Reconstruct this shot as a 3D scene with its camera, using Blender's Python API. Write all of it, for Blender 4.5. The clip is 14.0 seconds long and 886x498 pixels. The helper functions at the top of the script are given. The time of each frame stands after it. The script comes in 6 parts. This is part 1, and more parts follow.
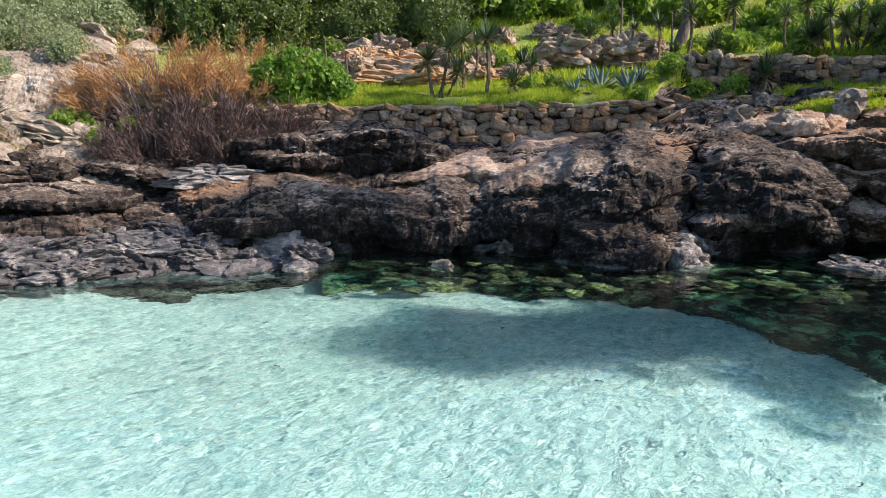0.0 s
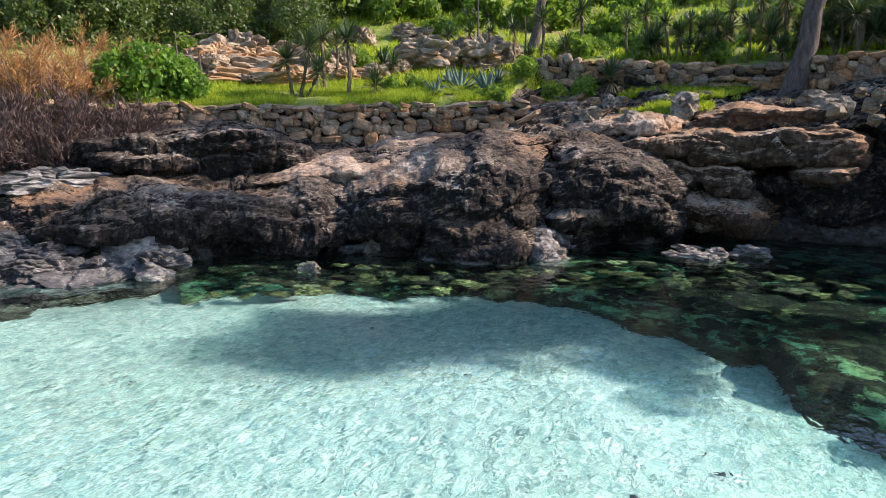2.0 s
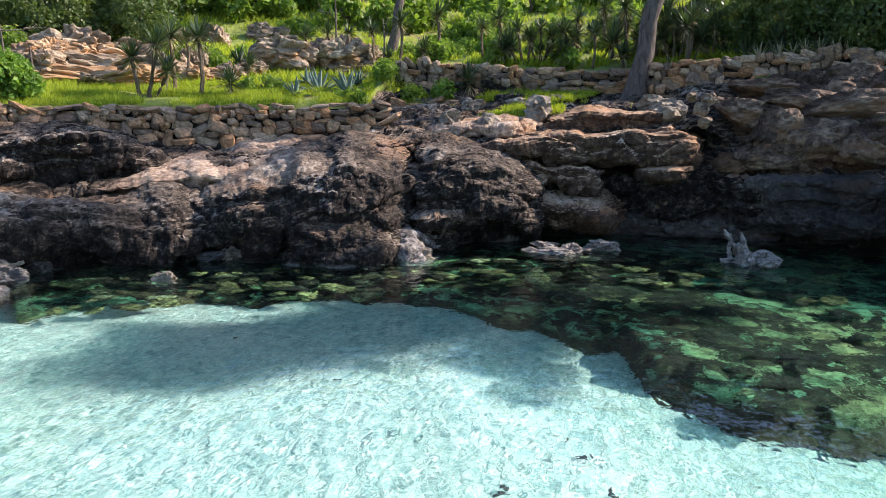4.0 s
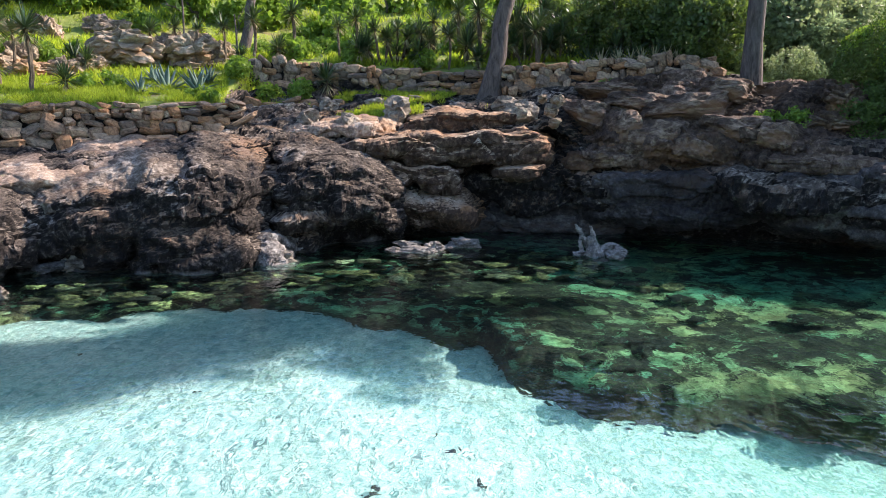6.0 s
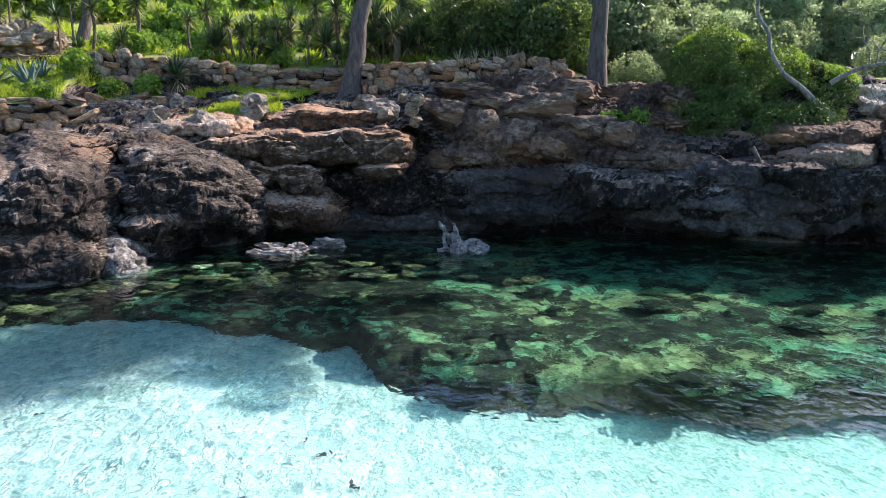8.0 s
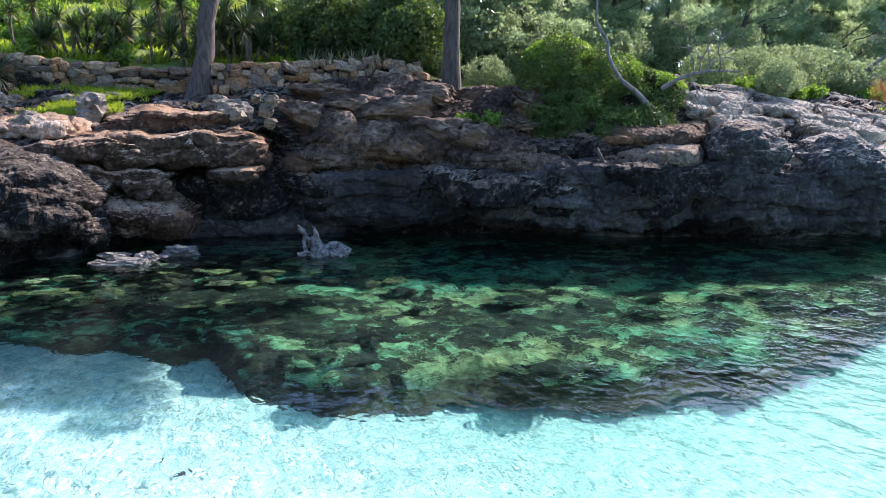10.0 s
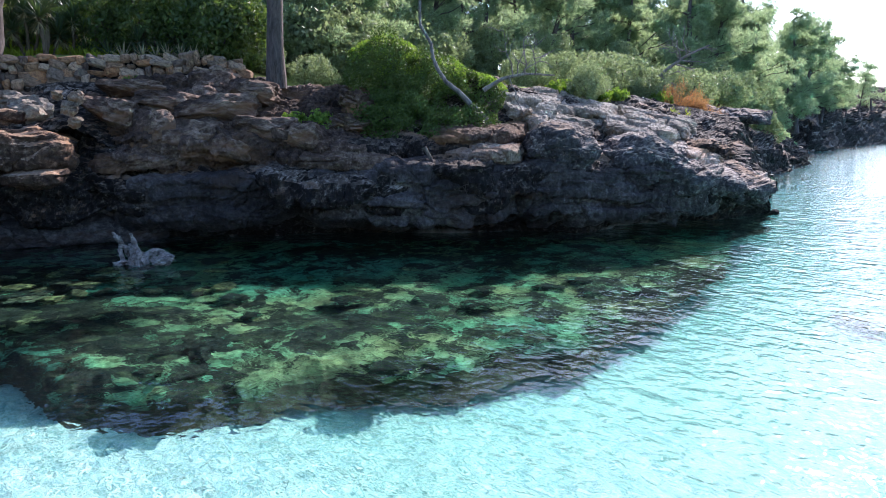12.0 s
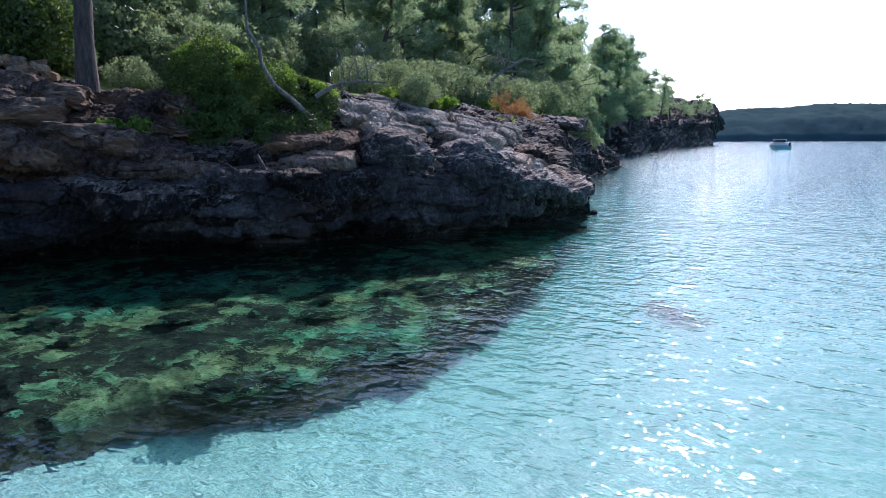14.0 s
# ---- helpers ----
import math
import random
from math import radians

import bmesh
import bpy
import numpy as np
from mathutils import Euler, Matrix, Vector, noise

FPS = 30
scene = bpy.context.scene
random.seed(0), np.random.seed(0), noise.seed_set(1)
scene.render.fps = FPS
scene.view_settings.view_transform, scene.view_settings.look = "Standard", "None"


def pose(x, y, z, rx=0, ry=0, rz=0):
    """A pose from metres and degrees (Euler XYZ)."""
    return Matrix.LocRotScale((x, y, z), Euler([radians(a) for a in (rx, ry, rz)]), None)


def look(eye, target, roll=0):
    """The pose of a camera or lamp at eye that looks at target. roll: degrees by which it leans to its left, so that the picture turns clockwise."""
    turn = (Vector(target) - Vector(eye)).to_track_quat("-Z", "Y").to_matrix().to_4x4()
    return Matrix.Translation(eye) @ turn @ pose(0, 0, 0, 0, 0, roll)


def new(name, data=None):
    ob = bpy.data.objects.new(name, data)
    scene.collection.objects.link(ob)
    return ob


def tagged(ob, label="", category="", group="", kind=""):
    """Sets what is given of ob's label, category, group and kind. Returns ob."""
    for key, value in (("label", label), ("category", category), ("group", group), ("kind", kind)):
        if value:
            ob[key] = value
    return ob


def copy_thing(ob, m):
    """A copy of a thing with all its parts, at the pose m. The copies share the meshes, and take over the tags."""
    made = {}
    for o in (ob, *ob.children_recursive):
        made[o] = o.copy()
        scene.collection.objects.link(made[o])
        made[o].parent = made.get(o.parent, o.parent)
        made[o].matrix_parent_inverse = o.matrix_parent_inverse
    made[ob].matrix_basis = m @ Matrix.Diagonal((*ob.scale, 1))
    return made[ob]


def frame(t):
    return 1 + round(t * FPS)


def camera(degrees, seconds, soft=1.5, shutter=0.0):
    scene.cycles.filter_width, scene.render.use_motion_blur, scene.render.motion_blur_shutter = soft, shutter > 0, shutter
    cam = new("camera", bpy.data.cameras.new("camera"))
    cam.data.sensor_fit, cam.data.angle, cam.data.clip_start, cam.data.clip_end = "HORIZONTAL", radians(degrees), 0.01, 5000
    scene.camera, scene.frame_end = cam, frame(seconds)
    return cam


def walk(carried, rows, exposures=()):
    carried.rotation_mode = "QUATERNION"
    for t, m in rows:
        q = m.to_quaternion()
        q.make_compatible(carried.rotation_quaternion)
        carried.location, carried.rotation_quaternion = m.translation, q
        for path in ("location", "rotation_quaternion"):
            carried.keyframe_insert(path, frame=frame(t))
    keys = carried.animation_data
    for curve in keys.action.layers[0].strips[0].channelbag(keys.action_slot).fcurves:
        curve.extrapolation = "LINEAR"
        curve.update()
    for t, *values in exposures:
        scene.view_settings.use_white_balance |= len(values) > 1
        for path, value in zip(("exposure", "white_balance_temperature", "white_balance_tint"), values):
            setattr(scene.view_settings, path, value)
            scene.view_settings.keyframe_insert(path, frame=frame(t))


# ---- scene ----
cam = camera(64.19, 14.0, soft=0.5)
PATH = [
    (0.0, pose(0, 0, 2.6, 80.38, -0.05, 0.00)),
    (0.5, pose(0, 0, 2.6, 80.38, -0.03, -2.78)),
    (1.0, pose(0, 0, 2.6, 80.37, -0.03, -5.50)),
    (1.5, pose(0, 0, 2.6, 80.37, 0.00, -8.22)),
    (2.0, pose(0, 0, 2.6, 80.39, -0.05, -10.92)),
    (2.5, pose(0, 0, 2.6, 80.44, -0.08, -13.65)),
    (3.0, pose(0, 0, 2.6, 80.50, -0.03, -16.40)),
    (5.5, pose(0, 0, 2.6, 80.56, 0.01, -30.33)),
    (6.0, pose(0, 0, 2.6, 80.56, 0.03, -33.12)),
    (6.5, pose(0, 0, 2.6, 80.52, 0.03, -35.85)),
    (7.0, pose(0, 0, 2.6, 80.44, 0.06, -38.63)),
    (7.5, pose(0, 0, 2.6, 80.41, 0.06, -41.42)),
    (8.0, pose(0, 0, 2.6, 80.45, 0.00, -44.16)),
    (10.5, pose(0, 0, 2.6, 80.60, 0.01, -58.61)),
    (11.0, pose(0, 0, 2.6, 80.58, 0.00, -61.86)),
    (11.5, pose(0, 0, 2.6, 80.57, -0.02, -65.20)),
    (12.0, pose(0, 0, 2.6, 80.57, 0.02, -69.10)),
    (12.5, pose(0, 0, 2.6, 80.60, 0.01, -73.16)),
    (13.0, pose(0, 0, 2.6, 80.63, 0.01, -77.08)),
    (13.5, pose(0, 0, 2.6, 80.80, 0.05, -79.77)),
    (14.0, pose(0, 0, 2.6, 81.09, 0.17, -82.30)),
]
walk(cam, PATH, exposures=[(0.0, 0.82, 5950, 13), (7.0, 1.24, 5800, 13), (10.5, 1.25, 5350, 15), (12.5, 0.88, 5250, 17), (13.3, 0.5, 5150, 18), (14.0, 0.24, 5000, 18)])

# ---------------------------------------------------------------- light
SUN_AZ, SUN_EL = radians(100), radians(36)
world = bpy.data.worlds.new("world")
scene.world = world
world.use_nodes = True
wt = world.node_tree
sky = wt.nodes.new("ShaderNodeTexSky")
sky.sky_type = "NISHITA"
sky.sun_disc = False
sky.sun_elevation, sky.sun_rotation = SUN_EL, SUN_AZ
sky.air_density, sky.dust_density, sky.ozone_density = 1.0, 1.4, 2.0
wt.nodes["Background"].inputs["Strength"].default_value = 0.125
wt.links.new(sky.outputs[0], wt.nodes["Background"].inputs["Color"])
sun = new("sun", bpy.data.lights.new("sun", "SUN"))
sun.data.energy, sun.data.angle, sun.data.color = 5.0, radians(0.53), (1.0, 0.79, 0.61)
SUN_DIR = Vector((math.sin(SUN_AZ) * math.cos(SUN_EL), math.cos(SUN_AZ) * math.cos(SUN_EL), math.sin(SUN_EL)))
sun.matrix_world = look(SUN_DIR * 300, (0, 0, 0))

# ---------------------------------------------------------------- noise on arrays
def hash01(ix, iy, iz, seed):
    h = (ix.astype(np.uint32) * np.uint32(374761393) + iy.astype(np.uint32) * np.uint32(668265263)
         + iz.astype(np.uint32) * np.uint32(2147483647) + np.uint32((seed * 1274126177) & 0xFFFFFFFF))
    h = (h ^ (h >> np.uint32(13))) * np.uint32(1274126177)
    h = (h ^ (h >> np.uint32(16))) * np.uint32(2246822519)
    return ((h ^ (h >> np.uint32(15))) & np.uint32(0xFFFFFF)).astype(np.float32) / np.float32(16777215)


def vnoise(p, seed=0):
    """Smooth noise between -1 and 1 at the points p (n, 3)."""
    i = np.floor(p).astype(np.int64)
    f = (p - i).astype(np.float32)
    f = f * f * f * (f * (f * 6 - 15) + 10)
    out = np.zeros(len(p), np.float32)
    for dx in (0, 1):
        wx = f[:, 0] if dx else 1 - f[:, 0]
        for dy in (0, 1):
            wy = f[:, 1] if dy else 1 - f[:, 1]
            for dz in (0, 1):
                wz = f[:, 2] if dz else 1 - f[:, 2]
                out += wx * wy * wz * hash01(i[:, 0] + dx, i[:, 1] + dy, i[:, 2] + dz, seed)
    return out * 2 - 1


def fbm(p, octaves=4, seed=0, gain=0.5, ridged=False):
    out, amp, total = np.zeros(len(p), np.float32), 1.0, 0.0
    q = np.array(p, np.float64)
    for k in range(octaves):
        n = vnoise(q, seed + 17 * k)
        out += amp * ((1 - 2 * np.abs(n)) if ridged else n)
        total += amp
        amp *= gain
        q = q * 2.03 + 11.7
    return out / total


def cells(p, seed=0):
    """Cell noise: the distance to the edge between the two nearest cells, and a random number of the nearest cell."""
    i = np.floor(p).astype(np.int64)
    d1 = np.full(len(p), 9.0, np.float32)
    d2 = d1.copy()
    tag = np.zeros(len(p), np.float32)
    for dx in (-1, 0, 1):
        for dy in (-1, 0, 1):
            for dz in (-1, 0, 1):
                c = [i[:, 0] + dx, i[:, 1] + dy, i[:, 2] + dz]
                d = np.zeros(len(p), np.float32)
                for k in range(3):
                    d += (c[k] + hash01(*c, seed + 5 + k) - p[:, k]).astype(np.float32) ** 2
                d = np.sqrt(d)
                near = d < d1
                d2 = np.where(near, d1, np.minimum(d2, d))
                tag = np.where(near, hash01(*c, seed + 9), tag)
                d1 = np.where(near, d, d1)
    return d2 - d1, tag


def step(a, b, x):
    s = np.clip((x - a) / (b - a), 0, 1)
    return s * s * (3 - 2 * s)


# ---------------------------------------------------------------- meshes
def mesh_from(name, verts, faces, material=None, smooth=False):
    """A mesh from arrays; faces is (n, 3) or (n, 4)."""
    verts, faces = np.asarray(verts, np.float32), np.asarray(faces, np.int32)
    me = bpy.data.meshes.new(name)
    k = faces.shape[1]
    me.vertices.add(len(verts))
    me.vertices.foreach_set("co", verts.ravel())
    me.loops.add(faces.size)
    me.loops.foreach_set("vertex_index", faces.ravel())
    me.polygons.add(len(faces))
    me.polygons.foreach_set("loop_start", np.arange(len(faces), dtype=np.int32) * k)
    me.polygons.foreach_set("loop_total", np.full(len(faces), k, np.int32))
    me.polygons.foreach_set("use_smooth", np.full(len(faces), smooth, bool))
    if material:
        me.materials.append(material)
    me.update(calc_edges=True)
    me.validate()
    return me


def part(name, data, material=None, parent=None, label=""):
    """Links a bmesh or a mesh as one object, under a thing or a part."""
    if isinstance(data, bmesh.types.BMesh):
        me = bpy.data.meshes.new(name)
        data.to_mesh(me)
        data.free()
        if material:
            me.materials.append(material)
        data = me
    ob = new(name, data)
    ob.parent = parent
    if label:
        ob["label"] = label
    return ob


def grid_faces(rows, cols):
    i = np.arange(rows * cols).reshape(rows, cols)
    return np.stack([i[:-1, :-1], i[:-1, 1:], i[1:, 1:], i[1:, :-1]], -1).reshape(-1, 4)


def grid_normals(p):
    """Normals of a grid of points (rows, cols, 3)."""
    n = np.cross(np.gradient(p, axis=1), np.gradient(p, axis=0))
    return n / np.maximum(np.linalg.norm(n, axis=-1, keepdims=True), 1e-9)


def polar(az, r, z):
    a = np.radians(az)
    return np.stack([np.sin(a) * r, np.cos(a) * r, z + 0 * r], -1)


def at(az, r, z):
    a = radians(az)
    return Vector((math.sin(a) * r, math.cos(a) * r, z))


def curve(az, *knots):
    """A smooth curve over azimuth through (azimuth, value) knots."""
    k = np.array(knots, float)
    out = np.zeros_like(az, dtype=float)
    for d in (-1.0, -0.5, 0.0, 0.5, 1.0):
        out += np.interp(az + d, k[:, 0], k[:, 1]) / 5
    return out


# ---------------------------------------------------------------- materials
class Mat:
    """A small writer of node materials."""

    def __init__(self, name):
        self.m = bpy.data.materials.new(name)
        self.m.use_nodes = True
        self.t = self.m.node_tree
        self.bsdf = self.t.nodes["Principled BSDF"]
        self.co = self.node("ShaderNodeTexCoord").outputs["Object"]

    def node(self, kind, **values):
        n = self.t.nodes.new(kind)
        for k, v in values.items():
            n.inputs[k.replace("_", " ")].default_value = v
        return n

    def link(self, a, b):
        self.t.links.new(a, b)

    def noise(self, scale, detail=5, rough=0.6, stretch=(1, 1, 1), distort=0.0, turn=0.0):
        """turn: degrees clockwise from the y axis along which the pattern runs."""
        co = self.co
        if turn:
            t = self.node("ShaderNodeMapping")
            t.inputs["Rotation"].default_value = (0, 0, radians(turn))
            self.link(co, t.inputs["Vector"])
            co = t.outputs[0]
        m = self.node("ShaderNodeMapping")
        m.inputs["Scale"].default_value = stretch
        self.link(co, m.inputs["Vector"])
        n = self.node("ShaderNodeTexNoise", Scale=scale, Detail=detail, Roughness=rough, Distortion=distort)
        self.link(m.outputs[0], n.inputs["Vector"])
        return n.outputs["Fac"]

    def voronoi(self, scale, stretch=(1, 1, 1), feature="F1", out="Distance"):
        m = self.node("ShaderNodeMapping")
        m.inputs["Scale"].default_value = stretch
        self.link(self.co, m.inputs["Vector"])
        n = self.node("ShaderNodeTexVoronoi", Scale=scale)
        n.feature = feature
        self.link(m.outputs[0], n.inputs["Vector"])
        return n.outputs[out]

    def ramp(self, fac, *stops):
        r = self.node("ShaderNodeValToRGB").color_ramp
        n = self.t.nodes[-1]
        while len(r.elements) < len(stops):
            r.elements.new(0.5)
        for e, (p, c) in zip(r.elements, stops):
            e.position, e.color = p, (*c, 1) if len(c) == 3 else c
        self.link(fac, n.inputs["Fac"])
        return n.outputs["Color"]

    def mix(self, fac, a, b, mode="MIX"):
        n = self.node("ShaderNodeMix")
        n.data_type, n.blend_type = "RGBA", mode
        for sock, v in ((n.inputs[0], fac), (n.inputs[6], a), (n.inputs[7], b)):
            if hasattr(v, "links"):
                self.link(v, sock)
            else:
                sock.default_value = v if isinstance(v, (int, float)) else (*v, 1)
        return n.outputs[2]

    def math(self, op, a, b=0.0):
        n = self.node("ShaderNodeMath")
        n.operation = op
        for sock, v in zip(n.inputs, (a, b)):
            if hasattr(v, "links"):
                self.link(v, sock)
            else:
                sock.default_value = v
        return n.outputs[0]

    def bump(self, height, strength=0.5, distance=0.05, under=None):
        n = self.node("ShaderNodeBump", Strength=strength, Distance=distance)
        self.link(height, n.inputs["Height"])
        if under:
            self.link(under, n.inputs["Normal"])
        return n.outputs[0]

    def done(self, color=None, rough=0.9, normal=None, **values):
        b = self.bsdf
        for sock, v in ((b.inputs["Base Color"], color), (b.inputs["Roughness"], rough), (b.inputs["Normal"], normal)):
            if v is None:
                continue
            if hasattr(v, "links"):
                self.link(v, sock)
            else:
                sock.default_value = v if isinstance(v, (int, float)) else (*v, 1)
        for k, v in values.items():
            b.inputs[k.replace("_", " ")].default_value = v
        return self.m


def rock_material(name, dark, mid, pale, ochre, ochre_low=0.55, pitted=1.0, crust_reach=0.0, shade_crusts=((0.014, 0.012, 0.012), (0.034, 0.029, 0.027), (0.11, 0.093, 0.08)), washed=True):
    m = Mat(name)
    big = m.noise(0.55, 6, 0.62)
    fine = m.noise(7.0, 9, 0.78)
    base = m.ramp(m.mix(0.55, big, fine), (0.41, dark), (0.52, mid), (0.63, pale))
    stain = m.ramp(m.noise(0.38, 5, 0.6, (1, 1, 2.2), 0.4), (ochre_low, (0, 0, 0)), (ochre_low + 0.14, (1, 1, 1)))
    base = m.mix(stain, base, m.mix(fine, ochre, tuple(c * 0.55 for c in ochre)))
    lichen = m.ramp(m.noise(2.3, 6, 0.7), (0.6, (0, 0, 0)), (0.7, (1, 1, 1)))
    base = m.mix(m.mix(lichen, (0, 0, 0), (0.6, 0.6, 0.6)), base, tuple(c * 0.4 for c in mid))
    if crust_reach:
        # black crust of the splash zone, ragged above, also spread to shade steep faces
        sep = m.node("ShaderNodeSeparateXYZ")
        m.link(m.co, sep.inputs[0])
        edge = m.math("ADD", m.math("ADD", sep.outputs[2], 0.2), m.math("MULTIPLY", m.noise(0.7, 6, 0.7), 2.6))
        shade_crust = m.ramp(m.math("MULTIPLY", edge, 0.25), (crust_reach, (1, 1, 1)), (crust_reach + 0.1, (0, 0, 0)))
        # level tops are painted sunlit and pale, and keep little of it
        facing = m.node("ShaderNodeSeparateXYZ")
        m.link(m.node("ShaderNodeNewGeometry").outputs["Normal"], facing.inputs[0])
        sunlit_tops = m.ramp(m.math("ADD", facing.outputs[2], m.math("MULTIPLY", m.math("SUBTRACT", m.noise(1.5, 7, 0.72), 0.52), 2.0)), (0.4, (1, 1, 1)), (0.76, (0.06, 0.06, 0.06)))
        shade_crust = m.mix(1.0, shade_crust, sunlit_tops, "MULTIPLY")
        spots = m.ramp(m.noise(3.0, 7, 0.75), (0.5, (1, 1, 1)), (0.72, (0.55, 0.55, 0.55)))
        base = m.mix(m.mix(1.0, shade_crust, spots, "MULTIPLY"), base, m.ramp(fine, (0.35, shade_crusts[0]), (0.54, shade_crusts[1]), (0.68, shade_crusts[2])))
        # bleached feet that the waves wash
        wash = m.ramp(m.math("ADD", m.math("MULTIPLY", sep.outputs[2], 0.6), m.math("SUBTRACT", 1.19, m.noise(0.33, 5, 0.66))), (0.56, (1, 1, 1)), (0.68, (0, 0, 0)))
        shallow = m.ramp(m.math("ADD", sep.outputs[2], 0.5), (0.32, (0, 0, 0)), (0.46, (1, 1, 1)))
        wash = m.mix(1.0, wash, shallow, "MULTIPLY")
        if washed:
            base = m.mix(wash, base, m.mix(fine, (0.16, 0.15, 0.145), (0.6, 0.57, 0.54)))
    pits = m.voronoi(9.0, (1, 1, 1.3))
    h = m.math("ADD", m.math("MULTIPLY", pits, 0.6 * pitted), m.noise(14, 8, 0.75, (1, 1, 1.6)))
    n1 = m.bump(h, 0.9, 0.06)
    n2 = m.bump(m.noise(45, 6, 0.7), 0.8, 0.016, n1)
    return m.done(base, m.ramp(fine, (0.3, (0.75,) * 3), (0.7, (0.95,) * 3)), n2, Specular_IOR_Level=0.2)


ROCK = rock_material("weathered_limestone", (0.03, 0.025, 0.021), (0.15, 0.122, 0.096), (0.6, 0.53, 0.45), (0.42, 0.26, 0.15), 0.53, crust_reach=1.05, shade_crusts=((0.009, 0.008, 0.008), (0.024, 0.02, 0.018), (0.2, 0.17, 0.145)))
# tan ledge rock, kept pale so its colour carries the sun on the slabs
LEDGE_ROCK = rock_material("sunlit_ledge_limestone", (0.1, 0.072, 0.055), (0.4, 0.3, 0.225), (0.75, 0.66, 0.55), (0.52, 0.34, 0.21), 0.52)
PALE_ROCK = rock_material("pale_limestone", (0.13, 0.11, 0.09), (0.36, 0.315, 0.25), (0.62, 0.56, 0.47), (0.42, 0.28, 0.16), 0.56)
TAN_ROCK = rock_material("tan_limestone", (0.12, 0.095, 0.07), (0.36, 0.285, 0.2), (0.6, 0.52, 0.4), (0.42, 0.25, 0.12), 0.52)
BLOCK_ROCK = rock_material("brown_jointed_limestone", (0.03, 0.021, 0.016), (0.13, 0.09, 0.065), (0.36, 0.28, 0.21), (0.4, 0.24, 0.13), 0.5)
WHITE_ROCK = rock_material("washed_white_limestone", (0.15, 0.135, 0.12), (0.43, 0.4, 0.36), (0.76, 0.73, 0.68), (0.5, 0.42, 0.33), 0.62)
GREY_ROCK = rock_material("grey_shore_stone", (0.045, 0.045, 0.047), (0.17, 0.166, 0.162), (0.62, 0.59, 0.56), (0.3, 0.25, 0.18), 0.68)


FOOT_ROCK = rock_material("bleached_rock_foot", (0.025, 0.023, 0.022), (0.12, 0.11, 0.104), (0.5, 0.475, 0.44), (0.3, 0.27, 0.24), 0.62)
ORANGE_ROCK = rock_material("ochre_limestone", (0.16, 0.11, 0.07), (0.46, 0.32, 0.19), (0.68, 0.56, 0.42), (0.55, 0.3, 0.13), 0.45)
# these two paint shaded faces and sunlit tops at every height
HEAD_ROCK = rock_material("dark_headland_limestone", (0.08, 0.07, 0.06), (0.43, 0.36, 0.29), (0.82, 0.73, 0.61), (0.46, 0.31, 0.19), 0.56, crust_reach=3.0, shade_crusts=((0.03, 0.028, 0.03), (0.085, 0.078, 0.08), (0.32, 0.295, 0.28)), washed=False)
BED_ROCK = rock_material("brown_bedded_limestone", (0.1, 0.07, 0.05), (0.42, 0.29, 0.19), (0.74, 0.61, 0.47), (0.54, 0.3, 0.15), 0.46, crust_reach=3.0, shade_crusts=((0.03, 0.02, 0.014), (0.09, 0.058, 0.04), (0.3, 0.205, 0.14)), washed=False)
JOINT_ROCK = rock_material("jointed_cliff_limestone", (0.028, 0.019, 0.015), (0.13, 0.09, 0.067), (0.44, 0.33, 0.245), (0.3, 0.17, 0.09), 0.52)
SHEET_ROCK = rock_material("streaked_sheet_limestone", (0.045, 0.036, 0.028), (0.165, 0.13, 0.1), (0.5, 0.43, 0.35), (0.34, 0.2, 0.13), 0.55)
# dark tone puts the shade of undercuts and recess into the rock colour
SHADE_ROCK = rock_material("shade_toned_limestone", (0.028, 0.025, 0.025), (0.078, 0.069, 0.067), (0.22, 0.2, 0.185), (0.12, 0.08, 0.055), 0.56)


def wall_stone_material():
    m = Mat("dry_stone")
    info = m.node("ShaderNodeObjectInfo")
    tone = m.ramp(info.outputs["Random"], (0.0, (0.15, 0.12, 0.1)), (0.3, (0.34, 0.235, 0.15)), (0.55, (0.44, 0.24, 0.115)),
                  (0.8, (0.52, 0.4, 0.285)), (1.0, (0.22, 0.17, 0.13)))
    spot = m.ramp(m.noise(5, 7, 0.7), (0.38, (0.45,) * 3), (0.56, (1.1, 1.08, 1.05)))
    col = m.mix(1.0, tone, spot, "MULTIPLY")
    return m.done(col, 0.92, m.bump(m.noise(9, 8, 0.72), 0.9, 0.05))


WALL_STONE = wall_stone_material()


def soil_material():
    m = Mat("grassy_soil")
    base = m.ramp(m.noise(0.8, 7, 0.65), (0.35, (0.14, 0.19, 0.025)), (0.52, (0.26, 0.33, 0.045)), (0.64, (0.3, 0.22, 0.11)), (0.72, (0.4, 0.29, 0.17)))
    return m.done(m.mix(0.4, base, m.ramp(m.noise(8, 6, 0.7), (0.35, (0.05, 0.08, 0.015)), (0.65, (0.2, 0.25, 0.06)))), 0.95,
                  m.bump(m.noise(12, 7, 0.7), 0.8, 0.06))


SOIL = soil_material()


